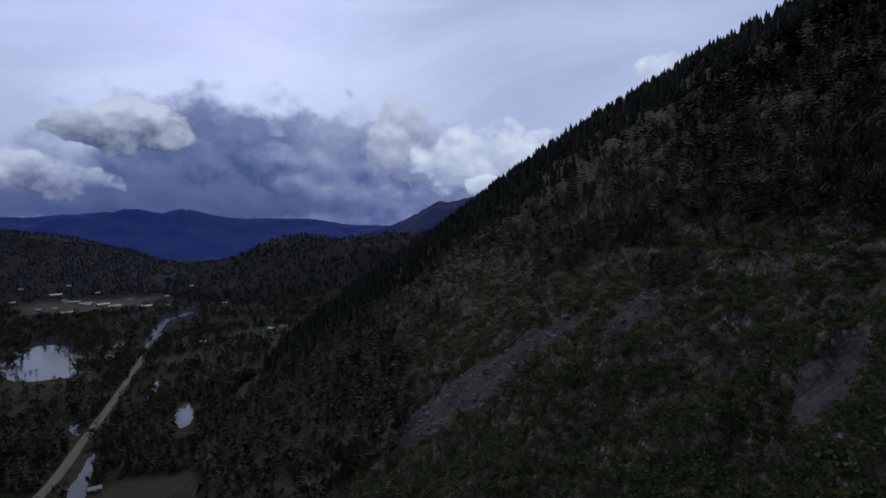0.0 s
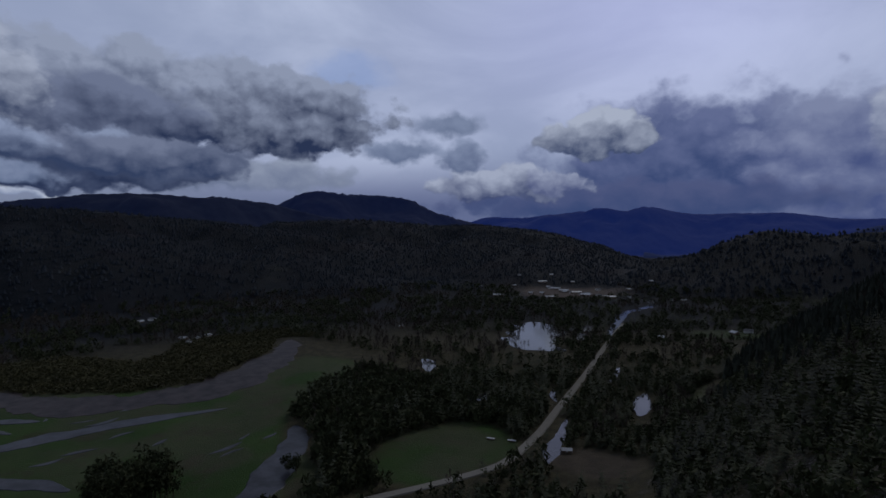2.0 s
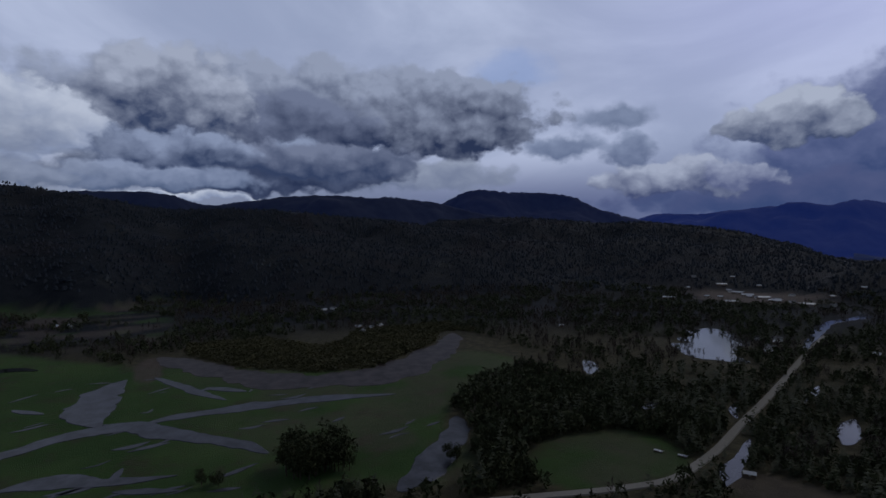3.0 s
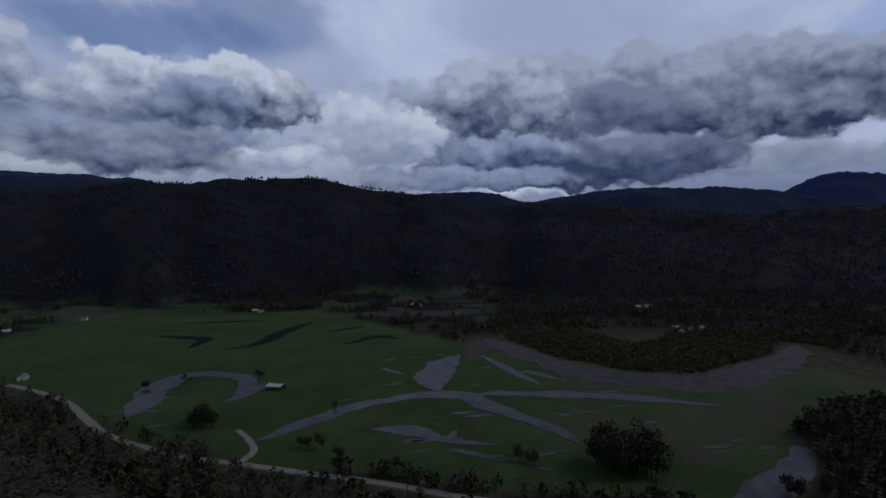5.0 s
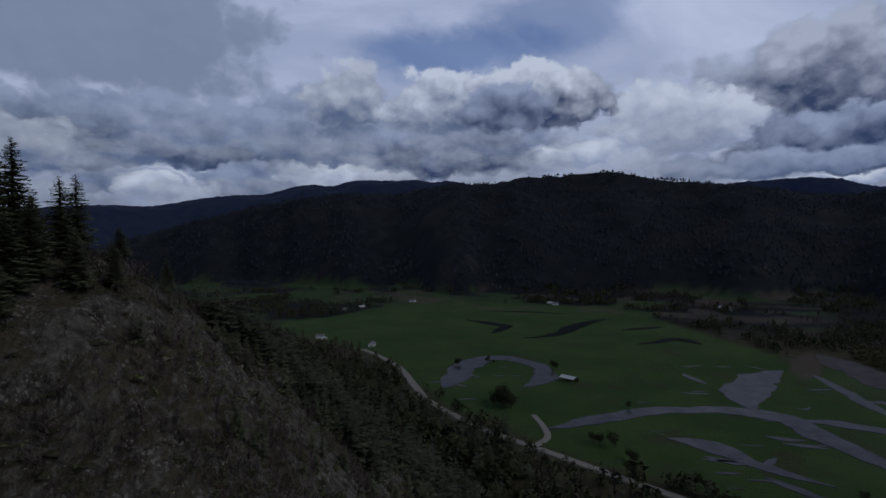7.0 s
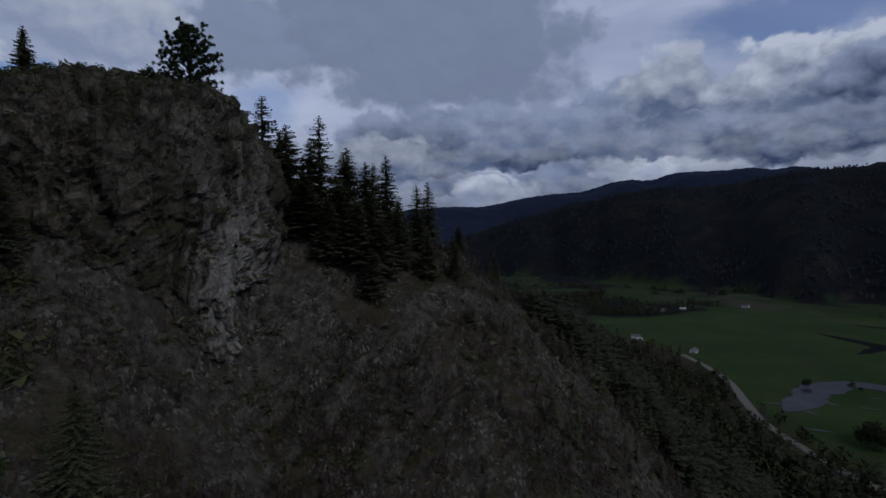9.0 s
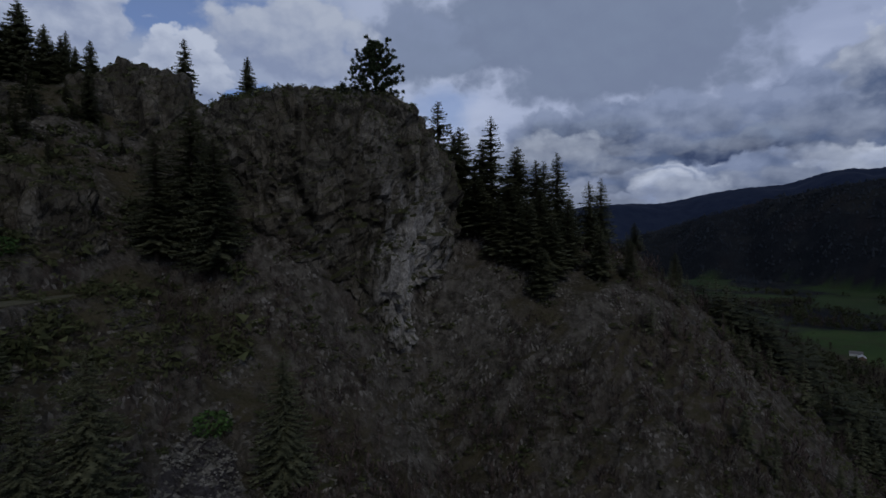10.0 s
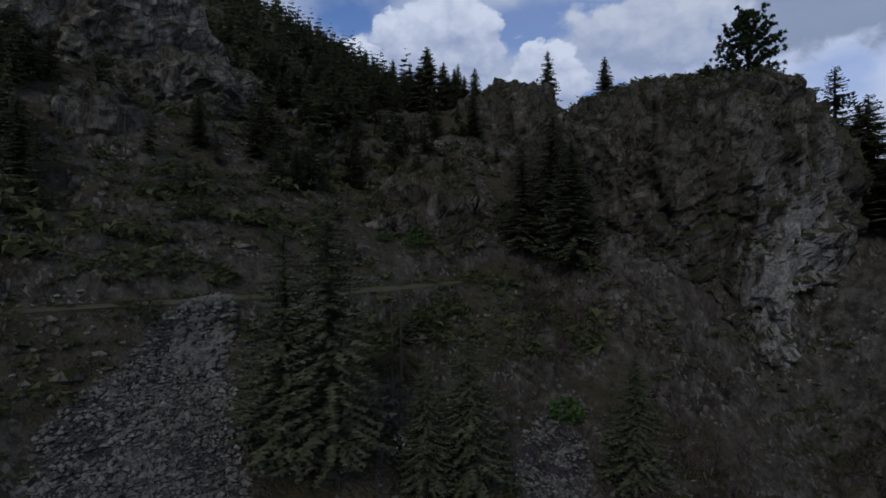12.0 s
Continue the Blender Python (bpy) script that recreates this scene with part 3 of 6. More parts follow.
def build_ground():
    bearing = np.radians(np.concatenate([np.arange(-43, 257, 0.46), np.arange(257, 317, 1.5)]))
    radius = np.concatenate([[0.02], np.geomspace(4, 60, 60, endpoint=False), np.geomspace(60, 300, 170, endpoint=False), np.geomspace(300, 4950, 140)])
    A, Rr = np.meshgrid(bearing, radius)
    X, Y = -np.sin(A) * Rr, np.cos(A) * Rr
    Z = terrain(X, Y)
    nr, na = A.shape
    verts = np.stack([X.ravel(), Y.ravel(), Z.ravel()], 1)
    i, j = np.meshgrid(np.arange(nr - 1), np.arange(na), indexing="ij")
    jn = (j + 1) % na
    quads = np.stack([i * na + j, i * na + jn, (i + 1) * na + jn, (i + 1) * na + j], -1).reshape(-1, 4)[:, ::-1]
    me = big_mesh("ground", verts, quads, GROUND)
    x, y = verts[:, 0], verts[:, 1]
    low = 1 - ease(verts[:, 2], 3, 9)
    far = (np.hypot(x, y) > 850)
    cover = np.ones((len(verts), 4), np.float32)
    low = np.where(far, 1 - ease(verts[:, 2], 7, 14), low)
    cover[:, 0] = field_cover(x, y) * low
    cover[:, 1] = stone_cover(x, y) * (verts[:, 2] > 25)
    wet = 0.4 * ease(y, -30, 110) * ease(fbm(x / 45, y / 45, 3), -0.25, 0.2) * field_cover(x, y)
    cover[:, 2] = np.maximum(earth_cover(x, y), wet) * low
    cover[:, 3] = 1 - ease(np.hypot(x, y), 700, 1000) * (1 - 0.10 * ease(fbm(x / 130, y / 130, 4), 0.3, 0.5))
    layer = me.color_attributes.new("cover", "FLOAT_COLOR", "POINT")
    layer.data.foreach_set("color", cover.ravel())
    return tagged(new("ground", me), "wooded valley floor and rocky mountain slopes with green flood meadows", "ground", kind="structure")


ground = build_ground()


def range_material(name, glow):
    """Dark far woods; the blue haze of the air before them is added as emission."""
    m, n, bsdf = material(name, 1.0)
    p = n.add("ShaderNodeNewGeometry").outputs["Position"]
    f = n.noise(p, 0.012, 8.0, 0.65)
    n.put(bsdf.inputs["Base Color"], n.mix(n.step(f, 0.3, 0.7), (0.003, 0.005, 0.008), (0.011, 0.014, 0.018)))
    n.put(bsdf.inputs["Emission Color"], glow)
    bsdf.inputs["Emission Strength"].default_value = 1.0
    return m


# blue glow that stands for the haze before each range
HAZE_GLOW = {"wooded_range": (0.0024, 0.0042, 0.016), "north_range": (0.0026, 0.0068, 0.034), "table_mountain": (0.0022, 0.0046, 0.022), "blue_range": (0.0045, 0.0112, 0.070), "south_range": (0.0030, 0.0055, 0.0165)}
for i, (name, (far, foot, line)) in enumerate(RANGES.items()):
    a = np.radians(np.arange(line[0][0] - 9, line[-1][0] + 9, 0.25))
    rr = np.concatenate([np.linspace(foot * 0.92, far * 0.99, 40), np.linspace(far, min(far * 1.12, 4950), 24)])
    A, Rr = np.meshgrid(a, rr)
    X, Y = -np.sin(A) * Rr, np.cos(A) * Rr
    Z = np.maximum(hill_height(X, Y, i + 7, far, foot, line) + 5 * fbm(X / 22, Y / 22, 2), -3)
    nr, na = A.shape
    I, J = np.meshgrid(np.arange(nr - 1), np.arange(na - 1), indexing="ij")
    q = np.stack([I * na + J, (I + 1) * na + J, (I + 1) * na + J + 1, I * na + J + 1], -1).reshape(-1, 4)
    me = big_mesh(name, np.stack([X.ravel(), Y.ravel(), Z.ravel()], 1), q, range_material(name, HAZE_GLOW[name]))
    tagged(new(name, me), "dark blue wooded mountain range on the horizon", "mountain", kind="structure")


def smooth_line(points, step=6.0):
    """A denser, rounded line through (x, y, width) points."""
    p = np.array(points, float)
    t = np.concatenate([[0], np.cumsum(np.hypot(*np.diff(p[:, :2], axis=0).T))])
    s = np.linspace(0, t[-1], max(3, int(t[-1] / step)))
    return np.stack([curve(s, list(zip(t, p[:, k]))) for k in range(3)], 1)


def ribbon(points, z, thick, ragged=0.0, seed=0.0, step=6.0, cap=False, widen=1.0):
    """A flat band with rounded ends, its sides going down into the ground."""
    p = smooth_line(points, step)
    d = np.gradient(p[:, :2], axis=0)
    d /= np.hypot(d[:, 0], d[:, 1])[:, None]
    side = np.stack([-d[:, 1], d[:, 0]], 1)
    w = p[:, 2] * widen / 2
    if cap:
        k = np.linspace(0, 1, len(p))
        w = w * np.sqrt(np.clip(1 - np.abs(2 * k - 1) ** 4, 0.02, 1))
    wl = w * np.maximum(1 + ragged * fbm(p[:, 0] / 30 + seed, p[:, 1] / 30, 4) + 0.5 * ragged * fbm(p[:, 0] / 13 + seed, p[:, 1] / 13, 3), 0.15)
    wr = w * np.maximum(1 + ragged * fbm(p[:, 0] / 30 - seed, p[:, 1] / 30 + 40, 4) + 0.5 * ragged * fbm(p[:, 0] / 13 - seed, p[:, 1] / 13 + 9, 3), 0.15)
    left, right = p[:, :2] + side * wl[:, None], p[:, :2] - side * wr[:, None]
    n = len(p)
    zz = np.full(n, z)
    v = np.concatenate([np.c_[left, zz], np.c_[right, zz], np.c_[left + side * 0.8, zz - thick], np.c_[right - side * 0.8, zz - thick]])
    i = np.arange(n - 1)
    q = np.concatenate([np.stack([i + n, i + n + 1, i + 1, i], 1), np.stack([i, i + 1, i + 1 + 2 * n, i + 2 * n], 1),
                        np.stack([i + n + 1, i + n, i + 3 * n, i + 1 + 3 * n], 1)])
    return v, q


WATERS = {
    "river": (RIVER, 0.25, [(-735, -10, 46), (-680, 16, 46), (-603, 58, 46), (-546, 104, 54), (-524, 160, 62), (-532, 215, 60), (-578, 268, 50), (-640, 335, 40), (-700, 372, 40)]),
    "flooded_channel": (WATER, 0.3, [(-355, -166, 9), (-364, -158, 12), (-387, -146, 14), (-416, -128, 14), (-444, -106, 14), (-462, -80, 15), (-473, -52, 18), (-468, -25, 18), (-442, -3, 17), (-420, 14, 16), (-402, 33, 15), (-386, 46, 15), (-367, 57, 12)]),
    "flood_arm": (WATER, 0.26, [(-472, -20, 8), (-478, 2, 14), (-479, 25, 17), (-477, 62, 17), (-475, 96, 15), (-469, 129, 14), (-459, 158, 10), (-452, 182, 5)]),
    "flood_pool": (WATER, 0.34, [(-480, -48, 10), (-516, -60, 30), (-556, -61, 36), (-595, -54, 28), (-632, -39, 8)]),
    "shallow_pool": (WATER, 0.3, [(-383, -90, 5), (-385, -71, 13), (-379, -53, 15), (-371, -39, 10), (-364, -21, 7), (-359, 3, 4)]),
    "ring_pool": (WATER, 0.3, [(-399, -289, 16), (-426, -294, 30), (-459, -309, 30), (-491, -319, 24), (-520, -317, 20), (-534, -297, 18), (-528, -263, 20), (-500, -234, 22), (-467, -224, 24), (-442, -228, 10)]),
    "meadow_pool": (WATER, 0.3, [(-372, 200, 12), (-345, 186, 20), (-318, 160, 20), (-292, 140, 22), (-276, 112, 16)]),
    "lake": (STILL, 0.3, [(-540, 720, 40), (-505, 680, 66), (-455, 615, 70), (-425, 575, 60), (-370, 560, 24)]),
    "pond": (STILL, 0.3, [(-220, 458, 7), (-206, 424, 14), (-196, 396, 8)]),
    "ditch": (STILL, 0.3, [(-232, 352, 4), (-217, 320, 6), (-205, 292, 10), (-190, 272, 5)]),
    "distant_river": (STILL, 0.3, [(-372, 668, 6), (-392, 705, 9), (-424, 783, 11), (-478, 930, 12), (-486, 1040, 16), (-540, 1140, 20), (-640, 1215, 20)]),
    "puddle": (STILL, 0.3, [(-290, 424, 3), (-278, 400, 5), (-264, 384, 3)]),
    "oxbow": (PEAT, 0.3, [(-745, -492, 5), (-732, -440, 12), (-722, -402, 16), (-690, -392, 12), (-656, -390, 6)]),
    "marsh_channel": (PEAT, 0.3, [(-650, -338, 5), (-672, -320, 8), (-704, -309, 12), (-760, -312, 18), (-805, -310, 14), (-868, -296, 6)]),
    "marsh_arm": (PEAT, 0.3, [(-690, -196, 5), (-720, -176, 10), (-748, -160, 14), (-727, -128, 6)]),
    "marsh_ditch": (PEAT, 0.3, [(-775, -244, 5), (-805, -222, 9), (-832, -202, 5)]),
    "far_ditch": (PEAT, 0.3, [(-850, -515, 4), (-872, -445, 8), (-886, -375, 4)]),
    "meadow_puddle": (WATER, 0.3, [(-352, -30, 3), (-344, -14, 6), (-336, 4, 3)]),
    "meadow_streak": (WATER, 0.3, [(-566, -118, 3), (-552, -106, 6), (-540, -92, 3)]),
    "river_pool": (WATER, 0.3, [(-560, 30, 5), (-545, 48, 9), (-528, 64, 5)]),
    "willow_pool": (STILL, 0.3, [(-345, 62, 8), (-352, 78, 12), (-350, 95, 8)]),
    "wood_pool": (STILL, 0.3, [(-420, 330, 6), (-405, 310, 12), (-380, 300, 10), (-350, 298, 5)]),
    "wood_puddle": (STILL, 0.3, [(-330, 330, 5), (-318, 345, 9), (-322, 368, 5)]),
    "flooded_wood": (STILL, 0.3, [(-470, 420, 8), (-440, 400, 16), (-420, 380, 8)]),
    "road_puddle": (STILL, 0.3, [(-262, 470, 3), (-272, 500, 4.5), (-284, 530, 3)]),
    "side_channel": (WATER, 0.3, [(-628, -13, 6), (-595, 2, 11), (-550, 21, 12), (-508, 44, 5)]),
}
for i, (name, (mat, z, line)) in enumerate(WATERS.items()):
    v, q = ribbon(line, z, 0.6, 0.5, 7.0 * i, 2.0, True, 1.0 if name == "river" else 1.5 if mat is PEAT else 1.1)
    tagged(new(name, big_mesh(name, v, q, mat, False)), "grey flood water lying on the valley floor" if mat is not RIVER else "brown silty river bending through the valley", "water", kind="structure")

# thin streaks of standing water beside the channels
verts, quads, at = [], [], 0
gg = random.Random(5)
for k in range(70):
    cx, cy = gg.choice(((-470, -60), (-440, -20), (-480, 60), (-390, -60), (-600, -50), (-450, -270), (-370, 130), (-350, -20), (-540, 20)))
    cx, cy, turn, ln = cx + gg.gauss(0, 32), cy + gg.gauss(0, 38), gg.gauss(1.9, 0.35), gg.uniform(4, 15)
    w = ln * gg.uniform(0.10, 0.22)
    if cx > -325:
        continue
    dx, dy = math.cos(turn) * ln, math.sin(turn) * ln
    v, q = ribbon([(cx - dx, cy - dy, w * 0.6), (cx + gg.gauss(0, 2), cy, w * 2), (cx + dx, cy + dy, w * 0.6)], 0.2, 0.4, 0.6, k, 2.0, True)
    verts.append(v)
    quads.append(q + at)
    at += len(v)
tagged(new("flood_streaks", big_mesh("flood_streaks", np.concatenate(verts), np.concatenate(quads), WATER, False)), "thin streaks of flood water in the wet meadow", "water", kind="stuff")

ROAD = [(-420, 800, 5.6), (-349, 615, 5.6), (-300, 495, 5.6), (-254, 375, 5.6), (-224, 294, 5.6), (-215, 254, 5.6), (-222, 216, 5.6), (-236, 172, 5.6), (-258, 95, 7),
        (-276, 30, 5.6), (-286, -20, 5.6), (-297, -56, 5.6), (-308, -108, 5.6), (-318, -154, 5.6), (-327, -197, 5.6), (-340, -232, 5.6), (-361, -276, 5.6), (-392, -317, 7),
        (-432, -366, 5.6), (-468, -435, 5.6), (-482, -470, 5.6)]
v, q = ribbon(ROAD, 0.7, 1.0, 0.03, 3.0, 4.0)
tagged(new("road", big_mesh("road", v, q, GRAVEL, False)), "pale two-lane valley road on a low bank", "road", kind="structure")
v, q = ribbon([(-322, -158, 4), (-340, -158, 4), (-356, -168, 4), (-376, -186, 4)], 0.6, 0.9, 0.1, 1.0, 3.0)
tagged(new("farm_track", big_mesh("farm_track", v, q, GRAVEL, False)), "narrow pale gravel farm track to the meadow", "road", kind="structure")
# the level track across the near slope
ty = np.arange(-96, 150, 2.0)
tx = curve(ty, CONTOUR) - 9
tz = 133.12 + 0.012 * ty
n = len(ty)
v = np.concatenate([np.c_[tx - 1.7, ty, tz], np.c_[tx - 0.2, ty, tz + 0.12], np.c_[tx + 1.7, ty, tz], np.c_[tx - 2.3, ty, tz - 0.8], np.c_[tx + 2.3, ty, tz - 0.8]])
i = np.arange(n - 1)
q = np.concatenate([np.stack([i + a * n, i + b * n, i + b * n + 1, i + a * n + 1], 1) for a, b in ((0, 1), (1, 2), (3, 0), (2, 4))])
tagged(new("slope_track", big_mesh("slope_track", v, q, plain("grassy_track_earth", (0.10, 0.10, 0.07), 0.95, 1.2, 0.4), False)), "grassy earth track cut level across the slope", "track", kind="structure")


# ---------------------------------------------------------------- rock outcrop


def rock_material(name, pale, lift=1.0):
    m, n, bsdf = material(name, 0.92)
    geo = n.add("ShaderNodeNewGeometry")
    p = geo.outputs["Position"]
    sep = n.add("ShaderNodeSeparateXYZ")
    n.put(sep.inputs[0], geo.outputs["Normal"])
    big = n.noise(p, 0.06, 4.0, 0.6, 0.5)
    mid = n.noise(p, 0.35, 7.0, 0.66, 0.3)
    fine = n.noise(p, 2.2, 6.0, 0.7)
    tone = lambda *k: tuple(v * lift for v in k)
    c = n.mix(n.step(mid, 0.3, 0.7), tone(0.034, 0.032, 0.026), tone(0.165, 0.156, 0.132))
    c = n.mix(n.step(big, 0.50, 0.40, 0.0, 0.55), c, n.mix(mid, tone(0.030, 0.029, 0.020), tone(0.095, 0.080, 0.056)))
    c = n.mix(n.step(fine, 0.52, 0.75, 0.0, 0.7), c, tone(0.23, 0.222, 0.205))
    c = n.mix(n.step(big, 0.58, 0.70, 0.0, pale * 0.5), c, n.mix(mid, (0.20, 0.195, 0.18), (0.50, 0.48, 0.45)))
    tilt = n.add("ShaderNodeMapping")
    n.put(tilt.inputs["Vector"], p)
    tilt.inputs["Rotation"].default_value = (0.35, 0.5, 0.3)
    tilt.inputs["Scale"].default_value = (1.0, 1.0, 0.42)
    bent = n.add("ShaderNodeVectorMath", operation="ADD")
    n.put(bent.inputs[0], tilt.outputs[0])
    n.put(bent.inputs[1], n.vec(n.math("MULTIPLY", mid, 2.6), n.math("MULTIPLY", big, 3.0), n.math("MULTIPLY", mid, 1.2)))
    for size, low_t, high_t, joint in ((0.22, 0.72, 1.25, 0.04), (0.7, 0.78, 1.25, 0.04)):
        block = n.add("ShaderNodeTexVoronoi", feature="F1")
        crack = n.add("ShaderNodeTexVoronoi", feature="DISTANCE_TO_EDGE")
        for node in (block, crack):
            n.put(node.inputs["Vector"], bent.outputs[0])
            node.inputs["Scale"].default_value = size
        tint = n.add("ShaderNodeSeparateColor")
        n.put(tint.inputs[0], block.outputs["Color"])
        v = n.math("MULTIPLY", n.math("MULTIPLY_ADD", tint.outputs[0], high_t - low_t, low_t), n.step(crack.outputs["Distance"], 0.0, joint, 0.45, 1.0))
        c = n.mix(1.0, c, n.vec(v, v, v), "MULTIPLY")
    # pale patches round two spots, streaked down the fall line
    fall = n.add("ShaderNodeMapping")
    n.put(fall.inputs["Vector"], p)
    fall.inputs["Rotation"].default_value = (0.0, 0.35, 0.0)
    fall.inputs["Scale"].default_value = (1.0, 1.0, 0.3)
    streaks = n.noise(fall.outputs[0], 0.3, 7.0, 0.66, 0.4)
    squat = n.add("ShaderNodeVectorMath", operation="MULTIPLY")
    n.put(squat.inputs[0], p)
    squat.inputs[1].default_value = (1.0, 0.7, 0.5)
    for centre, reach, amount in (((-3.0, -79.0, 64.5), 11.0, pale), ((4.0, -79.0, 79.0), 5.0, 0.25 * pale)):
        spot = n.add("ShaderNodeVectorMath", operation="DISTANCE")
        n.put(spot.inputs[0], squat.outputs[0])
        spot.inputs[1].default_value = centre
        near_spot = n.math("ADD", spot.outputs["Value"], n.math("MULTIPLY", n.math("SUBTRACT", streaks, 0.5), 40.0))
        fresh = n.step(near_spot, reach, reach * 0.5, 0.0, amount)
        grain = n.step(n.math("MULTIPLY_ADD", fine, 0.5, n.math("MULTIPLY", streaks, 0.5)), 0.35, 0.65)
        c = n.mix(fresh, c, n.mix(grain, (0.13, 0.127, 0.118), (0.50, 0.49, 0.46)))
    ledge = n.step(n.math("ADD", sep.outputs[2], n.math("MULTIPLY", mid, 0.5)), 0.72, 0.98)
    c = n.mix(ledge, c, n.mix(fine, (0.03, 0.035, 0.016), (0.06, 0.062, 0.03)))
    n.put(bsdf.inputs["Base Color"], c)
    bump(n, bsdf, n.math("ADD", n.math("MULTIPLY", mid, 0.7), n.math("MULTIPLY", fine, 0.35)), 1.0, 0.9)
    return m


ROCK = rock_material("weathered_grey_rock", 0.9, 0.95)
PALE_ROCK = rock_material("pale_bare_rock", 0.9, 2.3)
BLOCK = rock_material("broken_slope_rock", 0.9, 1.4)


def lumps(co, scale, octaves):
    """Three crossed noises as a cheap noise in space."""
    x, y, z = co.T / scale
    return (fbm(x + 3.1, z * 0.8, octaves) + fbm(y - 5.7, z * 0.8 + 9, octaves) + fbm(x + 11, y + 4, octaves)) / 2.2


LEDGES = []
rng = np.random.default_rng(7)


def crag(name, centre, radii, lean, label, n_round=340, n_up=220, power=2.35, mat=ROCK):
    """A bulging crag: a squared ellipsoid broken by ledges and vertical joints, its foot sunk in the slope."""
    a, b = np.meshgrid(np.linspace(0, 2 * np.pi, n_round, endpoint=False), np.linspace(-0.5 * np.pi * 0.98, 0.5 * np.pi, n_up))
    ca, sa_, cb, sb = np.cos(a), np.sin(a), np.cos(b), np.sin(b)

    def pw(v, e):
        return np.sign(v) * np.abs(v) ** e

    e = 2 / power
    d = np.stack([pw(cb, e) * pw(ca, e), pw(cb, e) * pw(sa_, e), pw(sb, e)], -1).reshape(-1, 3)
    co = d * np.array(radii)
    low = np.clip(-d[:, 2], 0, 1)
    co[:, 0] += lean * low ** 1.3
    co[:, 0] *= 1 - 0.16 * low ** 1.2
    co[:, 0] += 0.13 * radii[0] * np.clip(d[:, 2], 0, 1) * (d[:, 0] < 0) * d[:, 0]
    out = d / np.linalg.norm(d, axis=1)[:, None]
    world_co = co + np.array(centre)
    tall = world_co * np.array([1, 1, 0.55]) + 1.5 * lumps(world_co, 6, 2)[:, None]
    v1, e1 = cells(tall, 8.5, 3)
    v2, e2 = cells(tall, 3.4, 11)
    v3, _ = cells(world_co, 1.5, 23)
    push = 3.2 * lumps(world_co, 17, 2) + 1.5 * v1 + 1.0 * v2 + 0.4 * v3 + 0.9 * lumps(world_co, 4, 3)
    bed = (world_co @ np.array([0.30, 0.15, 0.94])) / 7.5 + 0.5 * lumps(world_co, 14, 2)
    push += 1.3 * (bed - np.floor(bed)) ** 1.5 - 0.5
    push -= 1.0 * np.exp(-(e1 / 0.07) ** 2) + 0.3 * np.exp(-(e2 / 0.08) ** 2)
    co = world_co + out * push[:, None]
    i, j = np.meshgrid(np.arange(n_up - 1), np.arange(n_round), indexing="ij")
    jn = (j + 1) % n_round
    q = np.stack([i * n_round + j, i * n_round + jn, (i + 1) * n_round + jn, (i + 1) * n_round + j], -1).reshape(-1, 4)
    me = big_mesh(name, co, q, mat, smooth=False)
    # places on its ledges where tufts take root
    pick = rng.random(len(co)) < (0.011 + 0.05 * np.clip(out[:, 2], 0, 1) ** 2)
    LEDGES.append(co[pick])
    return tagged(new(name, me), label, "rock")


crag("rock_outcrop", (21.5, -132, 141.5), (33.5, 24, 33), 13, "massive grey rock outcrop bulging over the wooded slope")
crag("rock_outcrop", (4.0, -112, 128), (5.0, 5.0, 11.5), -1, "pale pointed rock tooth at the foot of the outcrop", 90, 70)
crag("rock_outcrop", (46, -128, 140), (16, 15, 27), -3, "lower grey rock shoulder beside the big outcrop", 120, 80)
crag("cliff", (73, -145, 156), (26, 16, 27), 0, "dark rocky knoll with sparse grass behind the gully", 130, 90)
crag("cliff", (66, -98, 136), (13, 9, 15), 0, "broken brown cliff face above the track", 130, 80)
crag("cliff", (131, -62, 186), (16, 27, 21), 0, "pale grey cliff band high on the wooded slope", 170, 90, mat=PALE_ROCK)
crag("cliff", (117, -80, 171), (14, 24, 10), 0, "low ledge of broken grey rock on the slope", 120, 60, mat=BLOCK)

for x, y, z, a, b, c in ((80, -43, 141.5, 2.6, 3.4, 1.8), (78, -50, 140.5, 2.0, 2.8, 1.4), (76, -36, 138.5, 1.8, 3.0, 1.5), (83, -32, 143, 2.2, 2.6, 1.6), (67, 164, 129, 3, 4, 2.6), (71, 158, 132, 2.4, 3, 2.2), (105, -53, 160, 6, 11, 5), (106, -76, 164, 6, 10, 4.5), (103, -99, 168, 6, 9, 4.5),
                         (67, -85, 139, 5, 5, 5), (59, -100, 140, 6, 5, 5), (89, -125, 169, 6, 6, 4.5)):
    crag("rock_ledge", (x, y, z), (a, b, c), 0, "broken grey rock ledge among shrubs on the slope", 60, 36, 3.6)

# ---------------------------------------------------------------- plants: shapes


def conifer_shape(seed, tiers, sides, jag):
    """A light spruce of stacked ragged skirts, 1 m high, as vertices and triangles."""
    g = np.random.default_rng(seed)
    v, f = [], []
    for k in range(tiers):
        lo = 0.06 + 0.84 * k / tiers
        hi = min(1.0, lo + 1.55 / tiers)
        rad = 0.20 * (1 - lo) ** 0.85 * g.uniform(0.8, 1.15) + 0.015
        base = len(v)
        v.append((g.normal(0, 0.008), g.normal(0, 0.008), hi))
        a0 = g.uniform(0, 6.3)
        for i in range(sides):
            a = a0 + 2 * math.pi * i / sides
            rr = rad * ((1.0 + jag * g.uniform(-0.3, 0.5)) if i % 2 else (1.0 - jag * g.uniform(0.2, 0.6)))
            v.append((math.cos(a) * rr, math.sin(a) * rr, lo - g.uniform(0, 0.05)))
        f += [(base, base + 1 + i, base + 1 + (i + 1) % sides) for i in range(sides)]
    return np.array(v), np.array(f)


